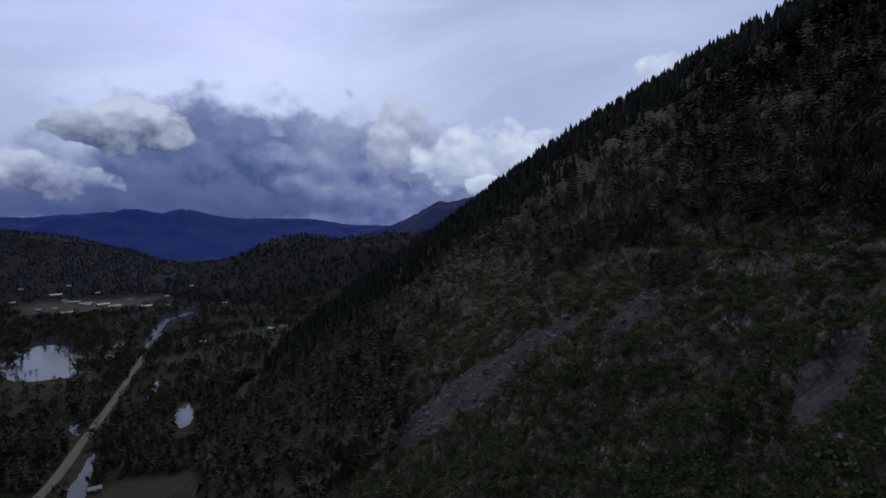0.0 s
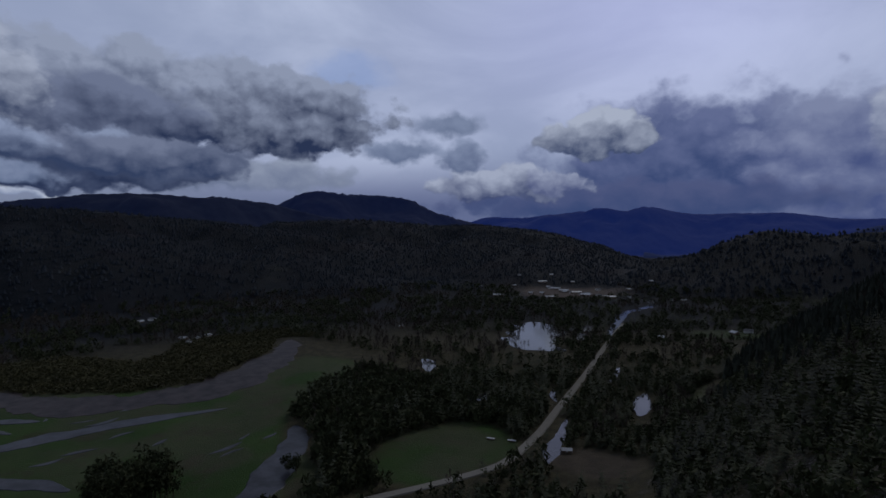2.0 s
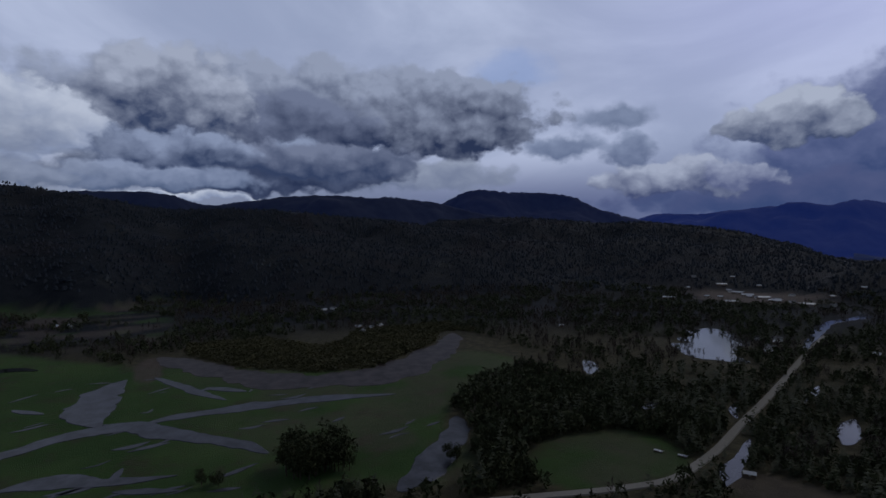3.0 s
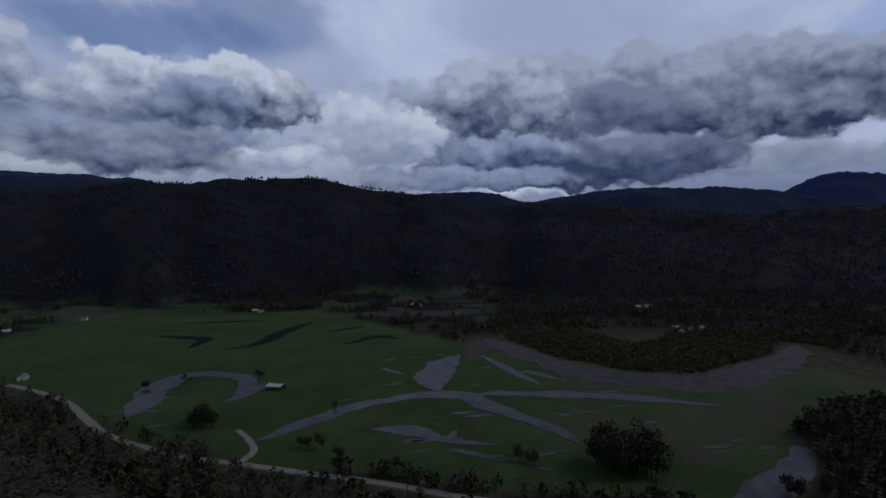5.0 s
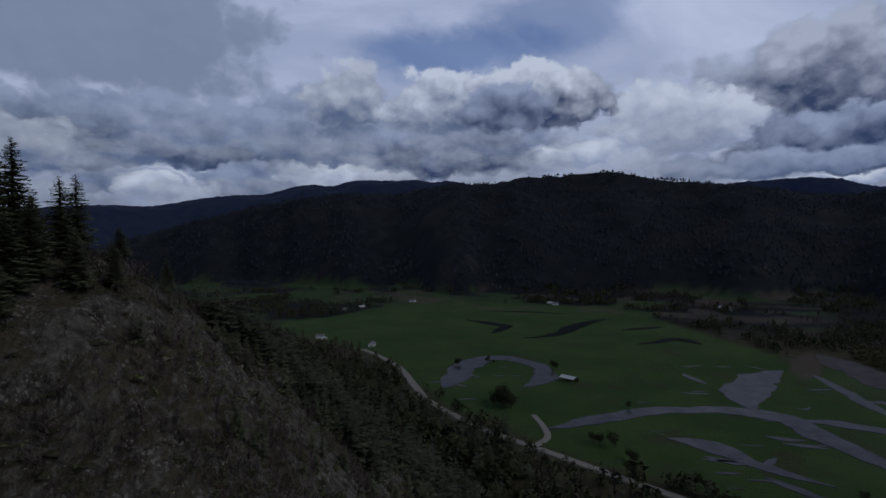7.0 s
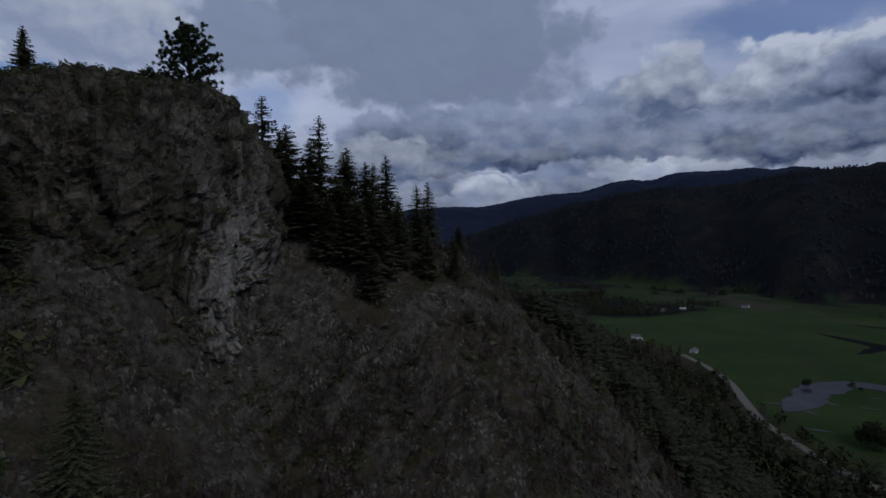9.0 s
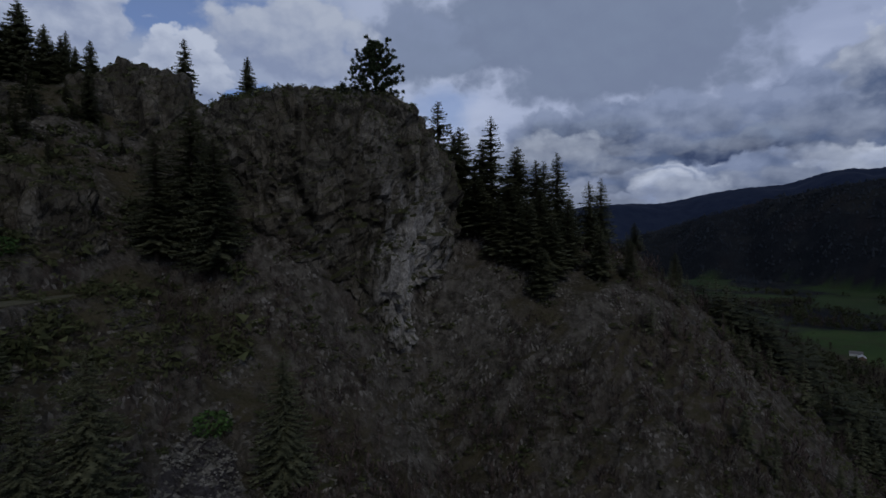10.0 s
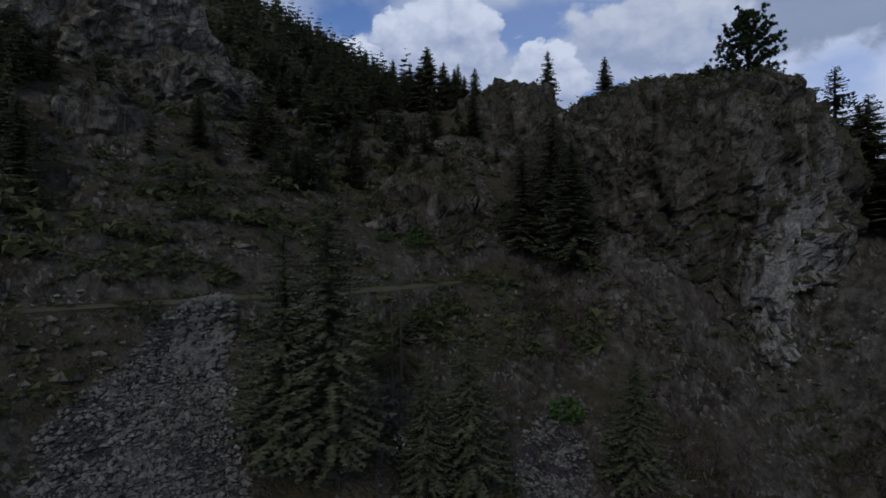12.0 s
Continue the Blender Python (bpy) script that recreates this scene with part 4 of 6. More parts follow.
def fir_crown(seed, whorls, spread, bare, thin, boughs, pieces):
    """Boughs of drooping sprays in whorls, for a tree 1 m high."""
    g = random.Random(seed)
    v, f = [], []
    for k in range(whorls):
        h = bare + (0.985 - bare) * (k / (whorls - 1)) ** 0.92
        reach = spread * ((1 - h) ** 0.66 + 0.05) * min(1.0, 0.6 + (h - bare) * 4)
        for i in range(boughs):
            if g.random() > thin:
                continue
            a = g.uniform(0, 6.283)
            ln = reach * g.uniform(0.65, 1.2)
            d = Vector((math.cos(a), math.sin(a), 0))
            side = Vector((-d.y, d.x, 0))
            base = Vector((0, 0, h + g.uniform(-0.012, 0.012)))
            droop = g.uniform(0.12, 0.38) * (1 - h * 0.8)
            for j in range(pieces):
                t0, t1 = j / pieces, min((j + 1.15) / pieces, 1.1)
                p0 = base + d * ln * t0 - Vector((0, 0, droop * ln * t0 ** 1.4))
                p1 = base + d * ln * t1 - Vector((0, 0, droop * ln * t1 ** 1.4 - 0.01 * (j == pieces - 1)))
                w = ln * (0.30 - 0.2 * t0) * (1.5 if pieces < 2 else 1.15 if pieces < 5 else 0.62)
                w *= g.uniform(0.7, 1.3)
                for sg in (-1, 1):
                    tip = p0.lerp(p1, 0.35 if pieces < 2 else 0) + side * sg * w + d * w * 0.5 - Vector((0, 0, w * g.uniform(0.1, 0.6)))
                    n = len(v)
                    v += [p0, p1, tip]
                    f.append((n, n + 1, n + 2))
                n = len(v)
                low = (p0 + p1) / 2 - Vector((0, 0, ln * 0.10 * g.uniform(0.5, 1.4)))
                v += [p0, p1, low]
                f.append((n, n + 1, n + 2))
    return v, f


def far_fir_shape(seed):
    v, f = fir_crown(seed, 9, 0.22, 0.04, 1.0, 4, 1)
    return np.array([tuple(p) for p in v]), np.array(f)


def clump_shape(seed, count, size, flat=0.8, lift=0.45):
    """A loose ball of leafy scraps, 1 m high."""
    g = np.random.default_rng(seed)
    v, f = [], []
    for _ in range(count):
        d = g.normal(size=3)
        d /= np.linalg.norm(d)
        c = d * g.uniform(0.45, 1.0) ** 0.5 * np.array([0.5, 0.5, 0.5 * flat]) + np.array([0, 0, lift])
        n = len(v)
        for _ in range(3):
            v.append(c + g.normal(size=3) * size)
        f.append((n, n + 1, n + 2))
    v = np.array(v)
    v[:, 2] = np.maximum(v[:, 2], -0.05)
    return v, np.array(f)


def twig_shape(seed, count):
    """A bare spring tree: slim stem and a haze of upward twigs, 1 m high."""
    g = np.random.default_rng(seed)
    v, f = [], []
    for k in range(count):
        h = g.uniform(0.15, 0.8)
        a = g.uniform(0, 6.3)
        up, side = g.uniform(0.1, 0.28), g.uniform(0.05, 0.22)
        b = np.array([math.cos(a) * 0.08 * g.random(), math.sin(a) * 0.08 * g.random(), h])
        t = b + np.array([math.cos(a) * side, math.sin(a) * side, up])
        w = np.array([-math.sin(a), math.cos(a), 0]) * 0.014 * g.uniform(0.8, 2.2)
        n = len(v)
        v += [b - w * 0.4, b + w * 0.4, t + w, t - w]
        f += [(n, n + 1, n + 2), (n, n + 2, n + 3)]
    for a in (0, 1.57):
        w = np.array([math.cos(a), math.sin(a), 0]) * 0.012
        n = len(v)
        v += [-w, w, np.array([0, 0, 0.85])]
        f.append((n, n + 1, n + 2))
    return np.array(v), np.array(f)


def stone_shape(seed):
    g = np.random.default_rng(seed)
    p = (1 + 5 ** 0.5) / 2
    v = np.array([(-1, p, 0), (1, p, 0), (-1, -p, 0), (1, -p, 0), (0, -1, p), (0, 1, p), (0, -1, -p), (0, 1, -p), (p, 0, -1), (p, 0, 1), (-p, 0, -1), (-p, 0, 1)]) / 3.8
    f = np.array([(0, 11, 5), (0, 5, 1), (0, 1, 7), (0, 7, 10), (0, 10, 11), (1, 5, 9), (5, 11, 4), (11, 10, 2), (10, 7, 6), (7, 1, 8),
                  (3, 9, 4), (3, 4, 2), (3, 2, 6), (3, 6, 8), (3, 8, 9), (4, 9, 5), (2, 4, 11), (6, 2, 10), (8, 6, 7), (9, 8, 1)])
    v = v * g.uniform(0.7, 1.3, (12, 1)) * np.array([1.0, g.uniform(0.7, 1.1), g.uniform(0.55, 0.9)])
    return v, f


def scatter(name, shapes, x, y, height, width, mat, label, category, sink=0.2, tilt=0.0, z=None, smooth=False):
    """One object of many plants or stones: shapes set on the ground at x, y."""
    z = terrain(x, y) if z is None else z
    pick = rng.integers(0, len(shapes), len(x))
    verts, faces, at = [], [], 0
    for k, (v, f) in enumerate(shapes):
        m = pick == k
        n = int(m.sum())
        if not n:
            continue
        a = rng.uniform(0, 2 * np.pi, n)
        ca, sa2 = np.cos(a)[:, None], np.sin(a)[:, None]
        px = (v[:, 0] * ca - v[:, 1] * sa2) * width[m][:, None]
        py = (v[:, 0] * sa2 + v[:, 1] * ca) * width[m][:, None]
        pz = v[:, 2] * height[m][:, None]
        px = px + pz * rng.normal(0, tilt, n)[:, None] if tilt else px
        co = np.stack([px + x[m][:, None], py + y[m][:, None], pz + (z[m] - sink)[:, None]], -1).reshape(-1, 3)
        verts.append(co)
        faces.append((f[None] + (np.arange(n) * len(v))[:, None, None]).reshape(-1, 3) + at)
        at += len(co)
    me = big_mesh(name, np.concatenate(verts), np.concatenate(faces), mat, smooth)
    return tagged(new(name, me), label, category, kind="stuff")


def polar(n, az0, az1, r0, r1, power=1.0):
    """Random places in a sector, evenly over its area (power 1) or thicker near by."""
    a = np.radians(rng.uniform(az0, az1, n))
    k = rng.random(n)
    r = np.sqrt(r0 ** 2 + k * (r1 ** 2 - r0 ** 2)) if power == 1 else r0 * (r1 / r0) ** k
    return -np.sin(a) * r, np.cos(a) * r


LINES = [smooth_line(w[2], 8.0) for k, w in WATERS.items() if k not in ("lake", "flooded_wood", "wood_pool")] + [smooth_line(ROAD, 8.0), smooth_line(WATERS["lake"][2], 8.0) * np.array([1, 1, 0.5])]


def clear_of_water(x, y, margin=2.0):
    ok = np.ones(len(x), bool)
    for line in LINES:
        d = np.hypot(x[:, None] - line[None, :, 0], y[:, None] - line[None, :, 1]) - line[None, :, 2] * 0.55
        ok &= d.min(1) > margin
    return ok


def open_verge(x, y, h, keep_some=0.12):
    """Leaves the ground free on the slope side of the road, the ponds and the brown field, as wide as the trees are high."""
    ok = np.ones(len(x), bool)
    for k in (0.2, 0.4, 0.6, 0.8, 1.0):
        sx, sy = x * (1 + k * h / (H - h)), y * (1 + k * h / (H - h))
        ok &= clear_of_water(sx, sy, 1.0) & (earth_cover(sx, sy) < 0.2) & (np.hypot(sx + 196, sy - 297) > 7)
    return ok | (rng.random(len(x)) < keep_some)


FAR_CONIFER = [conifer_shape(i, 2, 4, 0.5) for i in range(8)]
MID_CONIFER = [conifer_shape(20 + i, 4, 7, 0.8) for i in range(8)]
SLIM_CONIFER = [far_fir_shape(50 + i) for i in range(8)]
BUSH = [clump_shape(60 + i, 26, 0.13) for i in range(6)]
TUFT = [clump_shape(160 + i, 18, 0.17) for i in range(8)]
CROWN = [clump_shape(80 + i, 40, 0.15, 1.0, 0.52) for i in range(6)]
BARE_BRUSH = [twig_shape(180 + i, 12) for i in range(8)]
BARE = [twig_shape(100 + i, 24) for i in range(6)]
def chip_shape(seed):
    g = np.random.default_rng(seed)
    v = np.array([(1, 0, 0), (0, 1, 0), (-1, 0, 0), (0, -1, 0), (0, 0, 1), (0, 0, -1)]) * 0.5 * g.uniform(0.6, 1.3, (6, 1)) + g.normal(0, 0.08, (6, 3))
    f = np.array([(0, 1, 4), (1, 2, 4), (2, 3, 4), (3, 0, 4), (1, 0, 5), (2, 1, 5), (3, 2, 5), (0, 3, 5)])
    return v * np.array([1, 0.8, 0.7]), f


CHIPS = [chip_shape(140 + i) for i in range(10)]
STONES = [stone_shape(120 + i) for i in range(8)]

# ---------------------------------------------------------------- woods
# far hills
x, y = polar(84000, -20, 172, 1000, 2900)
z = terrain(x, y)
thin = fbm(x / 160, y / 160, 3)
keep = (z > 6) & (thin > -0.42) & (rng.random(len(x)) < 0.62) & ~((x > -60) & (np.hypot(x, y) < 1100)) & (field_cover(x, y) + earth_cover(x, y) < 0.3)
x, y, z = x[keep], y[keep], z[keep]
h = rng.uniform(5, 11, len(x))
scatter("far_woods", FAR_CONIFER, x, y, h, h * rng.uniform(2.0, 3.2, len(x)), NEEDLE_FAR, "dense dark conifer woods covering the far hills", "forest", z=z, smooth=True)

# valley floor
x, y = polar(31000, 2, 158, 180, 1480)
z = terrain(x, y)
cover = np.maximum(field_cover(x, y), earth_cover(x, y))
thick = fbm(x / 45, y / 45, 3)
# the slope foot between road and spur, and the wood round the northern lake, are thick; the river wood is loose
keep = (z < 14) & (cover < 0.25) & (thick > -0.28)
x, y, z, thick = x[keep], y[keep], z[keep], thick[keep]
keep = clear_of_water(x, y) & ~((x < -500) & (x > -800) & (y > 20) & (y < 400))
x, y, z = x[keep], y[keep], z[keep]
keep = ((np.hypot(x, y) > 620) & ((y < 820) | (x < -600))) | open_verge(x, y, np.full(len(x), 15.0), 0.2)
x, y, z = x[keep], y[keep], z[keep]
kind = fbm(x / 90 + 40, y / 90, 2) + rng.normal(0, 0.22, len(x)) + 0.4 * ease(-x, 330, 480) * ease(y, -120, 20) - 0.7 * ease(-y, 100, 200) * ease(x, -420, -330)
con = kind < -0.12
n = int(con.sum())
h = rng.uniform(8, 19, n)
scatter("valley_conifers", SLIM_CONIFER, x[con], y[con], h, h * rng.uniform(0.9, 1.3, n), NEEDLE, "dark conifers crowding the valley floor", "trees", z=z[con])
leaf = (kind >= -0.12) & (kind < 0.34)
n = int(leaf.sum())
h = rng.uniform(5, 12, n)
scatter("valley_broadleaf_trees", CROWN, x[leaf], y[leaf], h, h * rng.uniform(0.7, 1.0, n), BROADLEAF, "rounded broadleaf trees in first spring leaf on the valley floor", "trees", z=z[leaf])
bare = kind >= 0.34
n = int(bare.sum())
h = rng.uniform(8, 15, n)
scatter("bare_valley_trees", BARE, x[bare], y[bare], h, h * rng.uniform(0.9, 1.3, n), TWIG, "bare brown riverside trees on the valley floor", "trees", z=z[bare])

x, y = rng.uniform(-430, -130, 3300), rng.uniform(-430, 130, 3300)
z = terrain(x, y)
keep = (z < 16) & (field_cover(x, y) < 0.15) & (rng.random(len(x)) < 0.85)
keep[keep] &= clear_of_water(x[keep], y[keep], 2.0)
x, y, z = x[keep], y[keep], z[keep]
h = rng.uniform(7, 17, len(x))
keep = open_verge(x, y, h, 0.3 + 0.55 * ease(-y, 120, 220))
x, y, z, h = x[keep], y[keep], z[keep], h[keep]
n = len(x)
half = rng.random(n) < 0.55
scatter("roadside_conifers", SLIM_CONIFER, x[half], y[half], h[half], h[half] * rng.uniform(0.9, 1.3, int(half.sum())), NEEDLE, "dark conifers between the slope and the road", "trees", z=z[half])
half = ~half
scatter("slope_foot_thicket", CROWN, x[half], y[half], h[half] * 0.75, h[half] * rng.uniform(0.5, 0.8, int(half.sum())), BROADLEAF, "olive broadleaf thicket between the slope and the road", "trees", z=z[half])

# low willow thicket inside the river bend
x, y = rng.uniform(-800, -520, 9000), rng.uniform(20, 420, 9000)
bend = smooth_line(WATERS["river"][2], 8.0)
d = np.hypot(x[:, None] - bend[None, :, 0], y[:, None] - bend[None, :, 1])
near = d.argmin(1)
beyond = (x - bend[near, 0]) * np.sign(-1.0) - 0.3 * (y - bend[near, 1])
keep = (d.min(1) > bend[near, 2] * 0.55) & (beyond > -10) & (d.min(1) < 150) & (field_cover(x, y) < 0.5) & (rng.random(len(x)) < 0.75)
x, y = x[keep], y[keep]
n = len(x)
h = rng.uniform(3.0, 6.5, n)
scatter("willow_thicket", TUFT, x, y, h, h * rng.uniform(1.1, 1.7, n), WILLOW, "low olive willow thicket in the river bend", "shrubs", z=np.zeros(n))
# trees between the brown field, the road and the slope foot
x, y = polar(4600, 4, 46, 170, 560)
z = terrain(x, y)
keep = (z < 80) & (field_cover(x, y) < 0.2) & (earth_cover(x, y) < 0.2) & (rng.random(len(x)) < 0.8)
keep[keep] &= clear_of_water(x[keep], y[keep], 2.0)
x, y, z = x[keep], y[keep], z[keep]
h = rng.uniform(6, 14, len(x))
keep = open_verge(x, y, np.minimum(h + z, 110.0), 0.08)
x, y, z, h = x[keep], y[keep], z[keep], h[keep]
n = len(x)
half = rng.random(n) < 0.6
scatter("slope_foot_conifers", SLIM_CONIFER, x[half], y[half], h[half], h[half] * rng.uniform(0.9, 1.3, int(half.sum())), NEEDLE, "dark conifers at the foot of the mountain", "trees", z=z[half])
half = ~half
scatter("slope_foot_broadleaf_trees", CROWN, x[half], y[half], h[half] * 0.7, h[half] * rng.uniform(0.5, 0.75, int(half.sum())), BROADLEAF, "leafing broadleaf trees at the foot of the mountain", "trees", z=z[half])
# mixed wood between the meadow and the road
x, y = rng.uniform(-480, -250, 1500), rng.uniform(150, 350, 1500)
keep = (field_cover(x, y) < 0.15) & (earth_cover(x, y) < 0.15)
keep[keep] &= clear_of_water(x[keep], y[keep], 2.0)
x, y = x[keep], y[keep]
h = rng.uniform(5, 12, len(x))
keep = open_verge(x, y, h, 0.3)
x, y, h = x[keep], y[keep], h[keep]
scatter("meadow_wood", CROWN, x, y, h, h * rng.uniform(0.6, 0.95, len(x)), BROADLEAF, "mixed broadleaf wood between the meadow and the road", "trees")
# both sides of the road
line = smooth_line(ROAD, 5.0)
i = rng.integers(1, len(line) - 1, 420)
side = rng.choice([-1, 1], 420) * rng.uniform(6, 16, 420)
t = line[i + 1, :2] - line[i - 1, :2]
t /= np.hypot(t[:, 0], t[:, 1])[:, None]
x, y = line[i, 0] - t[:, 1] * side, line[i, 1] + t[:, 0] * side
keep = (fbm(x / 30, y / 30, 2) > -0.1) & (field_cover(x, y) < 0.9)
keep[keep] &= clear_of_water(x[keep], y[keep], 2.5)
x, y = x[keep], y[keep]
h = rng.uniform(4, 10, len(x))
keep = open_verge(x, y, h, 0.18)
x, y, h = x[keep], y[keep], h[keep]
n = len(x)
scatter("roadside_broadleaf_trees", CROWN, x, y, h, h * rng.uniform(0.6, 0.9, n), BROADLEAF, "broadleaf trees lining the valley road", "trees", z=terrain(x, y))

# the mountain north of the drone: woods above, shrubs and saplings below
x, y = polar(15500, -43, 26, 120, 1150)
z = terrain(x, y)
r = np.hypot(x, y)
line = 120 - 200 * ease(curve(y, CONTOUR) - x, 50, 80) + 0.02 * r + 26 * fbm(x / 60, y / 60, 3) - 70 * ease(y, 330, 520)
stone = stone_cover(x, y)
wood = (z > line) & (z > 12) & (rng.random(len(x)) < 0.85) & (stone < 0.3) & ((r > 240) | (z > 124))
low = wood & (z < 70)
wood[low] &= open_verge(x[low], y[low], z[low] + 12, 0.05)
n = int(wood.sum())
h = rng.uniform(7, 18, n) * np.where(r[wood] < 300, 0.75, np.where(r[wood] > 520, 1.25, 1.0))
dark = fbm(x[wood] / 60 + 7, y[wood] / 60, 3) + rng.normal(0, 0.2, n) < 0.22
xw, yw, zw = x[wood], y[wood], z[wood]
for name, shapes, pick in (("hillside_conifers", MID_CONIFER, dark & (r[wood] >= 430)), ("lower_hillside_conifers", SLIM_CONIFER, dark & (r[wood] < 430))):
    scatter(name, shapes, xw[pick], yw[pick], h[pick], h[pick] * rng.uniform(0.9, 1.25, int(pick.sum())), NEEDLE_DARK, "steep hillside of dark conifers", "trees", z=zw[pick])
dark = ~dark & (rng.random(n) < 0.6)
scatter("bare_slope_trees", BARE, xw[dark], yw[dark], h[dark] * 0.8, h[dark] * rng.uniform(0.8, 1.2, int(dark.sum())), TWIG, "bare brown trees in patches on the wooded hillside", "trees", z=zw[dark])
x, y = polar(4000, -43, 6, 110, 380, 0)
z = terrain(x, y)
wood = (z > 134 + 16 * fbm(x / 45, y / 45, 3)) & (stone_cover(x, y) < 0.3)
n = int(wood.sum())
h = rng.uniform(5, 12, n)
mixed = fbm(x[wood] / 40 + 7, y[wood] / 40, 2) + rng.normal(0, 0.25, n)
dark, brown = mixed < 0.12, mixed > 0.2
xw, yw, zw = x[wood], y[wood], z[wood]
scatter("near_hillside_conifers", SLIM_CONIFER, xw[dark], yw[dark], h[dark], h[dark] * rng.uniform(0.9, 1.25, int(dark.sum())), NEEDLE_DARK, "dark conifers on the near rocky hillside", "trees", z=zw[dark])
scatter("bare_hillside_trees", BARE, xw[brown], yw[brown], h[brown], h[brown] * rng.uniform(0.9, 1.4, int(brown.sum())), TWIG, "bare brown trees among the conifers of the near hillside", "trees", z=zw[brown])
x, y = polar(24000, -43, 14, 70, 520, 0)
z = terrain(x, y)
r = np.hypot(x, y)
low = (z < 150 + 22 * fbm(x / 60, y / 60, 3)) & (stone_cover(x, y) < 0.25) & (fbm(x / 22, y / 22, 2) > -0.55) & (z > 3) & (x - curve(y, CONTOUR) > -120)
n = int(low.sum())
h = rng.uniform(0.5, 2.1, n) * (0.7 + r[low] / 420)
scatter("slope_shrubs", BUSH, x[low], y[low], h, h * rng.uniform(1.0, 1.7, n), SHRUB_DARK, "low green shrubs scattered over the stony slope", "shrubs", z=z[low])

# the spur and the slope south of the drone
x, y = polar(15000, 128, 256, 42, 420, 0)
z = terrain(x, y)
r = np.hypot(x, y)
free = stone_cover(x, y) < 0.2
low = free & (z > 8) & (fbm(x / 18, y / 18, 3) + rng.normal(0, 0.25, len(x)) > -0.05)
n = int(low.sum())
h = rng.uniform(0.3, 1.0, n) ** 1.6 * 1.9 * (0.55 + r[low] / 240)
scatter("spur_shrubs", TUFT, x[low], y[low], h, h * rng.uniform(1.0, 1.8, n), SHRUB, "low shrubs and grass tufts among the rocks", "shrubs", z=z[low])
x, y = polar(11000, 128, 204, 46, 190, 0)
z = terrain(x, y)
k = (fbm(x / 12 + 5, y / 12, 3) + rng.normal(0, 0.15, len(x)) > -0.02) & (z > 12) & (stone_cover(x, y) < 0.2)
x, y, z = x[k], y[k], z[k]
h = rng.uniform(1.0, 3.8, len(x))
scatter("bare_brush", BARE_BRUSH, x, y, h, h * rng.uniform(0.9, 1.6, len(x)), BRUSH, "bare reddish brown brush and saplings on the stony spur", "shrubs", z=z)
x, y = polar(600, 122, 168, 90, 210, 0)
z = terrain(x, y)
k = (fbm(x / 20 + 9, y / 20, 2) + rng.normal(0, 0.2, len(x)) > -0.1) & (z > 20) & (x < -45)
x, y, z = x[k], y[k], z[k]
h = rng.uniform(2.5, 6, len(x))
scatter("bare_spur_trees", BARE, x, y, h, h * rng.uniform(0.8, 1.2, len(x)), BRUSH, "bare reddish brown saplings standing on the spur", "trees", z=z)
x, y = polar(3300, 150, 256, 120, 400)
z = terrain(x, y)
r = np.hypot(x, y)
dense = ((x > 84 + 14 * fbm(x / 40, y / 40, 2)) & (z > 165 + 24 * fbm(x / 50, y / 50, 2)) & ~((np.hypot((x - 116) / 1.1, y + 64) < 34))) | ((y < -150) & (x < 60) & (rng.random(len(x)) < 0.35))
n = int(dense.sum())
h = rng.uniform(8, 16, n)
scatter("upper_slope_conifers", SLIM_CONIFER, x[dense], y[dense], h, h * rng.uniform(0.9, 1.2, n), NEEDLE_SLOPE, "dark conifers crowding the upper slope and the far side of the spur", "trees", z=z[dense])
x, y = polar(2200, 96, 150, 170, 420)
z = terrain(x, y)
wood = (z < 75) & (z > 2) & (field_cover(x, y) < 0.2) & (rng.random(len(x)) < 0.9)
wood &= clear_of_water(x, y, 3)
n = int(wood.sum())
h = rng.uniform(8, 20, n)
scatter("foot_slope_conifers", SLIM_CONIFER, x[wood], y[wood], h, h * rng.uniform(0.9, 1.2, n), NEEDLE, "conifer wood at the foot of the slope", "trees", z=z[wood])

x, y = polar(1500, 132, 172, 150, 330, 0)
z = terrain(x, y)
wood = (z < 120 + 14 * fbm(x / 20, y / 20, 2)) & (z > 8) & (x < -58)
n = int(wood.sum())
h = rng.uniform(6, 16, n)
scatter("spur_flank_conifers", SLIM_CONIFER, x[wood], y[wood], h, h * rng.uniform(0.95, 1.3, n), NEEDLE, "dark conifers climbing the flank of the spur", "trees", z=z[wood])

# ---------------------------------------------------------------- scree stones
xs, ys = [], []
for cx, cy, a, b, turn in SCREES[:5]:
    n = int(a * b * 44)
    k, t = np.sqrt(rng.random(n)) * 1.1, rng.uniform(0, 2 * np.pi, n)
    dx, dy = k * np.cos(t) * a, k * np.sin(t) * b
    s_, c_ = math.sin(radians(turn)), math.cos(radians(turn))
    xs.append(cx + dx * c_ - dy * s_)
    ys.append(cy + dx * s_ + dy * c_)
x, y = np.concatenate(xs), np.concatenate(ys)
size = 0.24 + 0.62 * rng.random(len(x)) ** 3
keep = stone_cover(x, y) > 0.25
x, y, size = x[keep], y[keep], size[keep]
scree = tagged(new("scree"), "fan of broken grey stones spilling down the slope", "scree")
rubble = scatter("rubble", CHIPS, x[300:], y[300:], size[300:], size[300:] * 1.25, STONE, "grey broken stones", "stones", sink=-0.05)
rubble.parent = scree
del rubble["category"]
stone_data = [big_mesh("stone", v, f, STONE, False) for v, f in STONES]
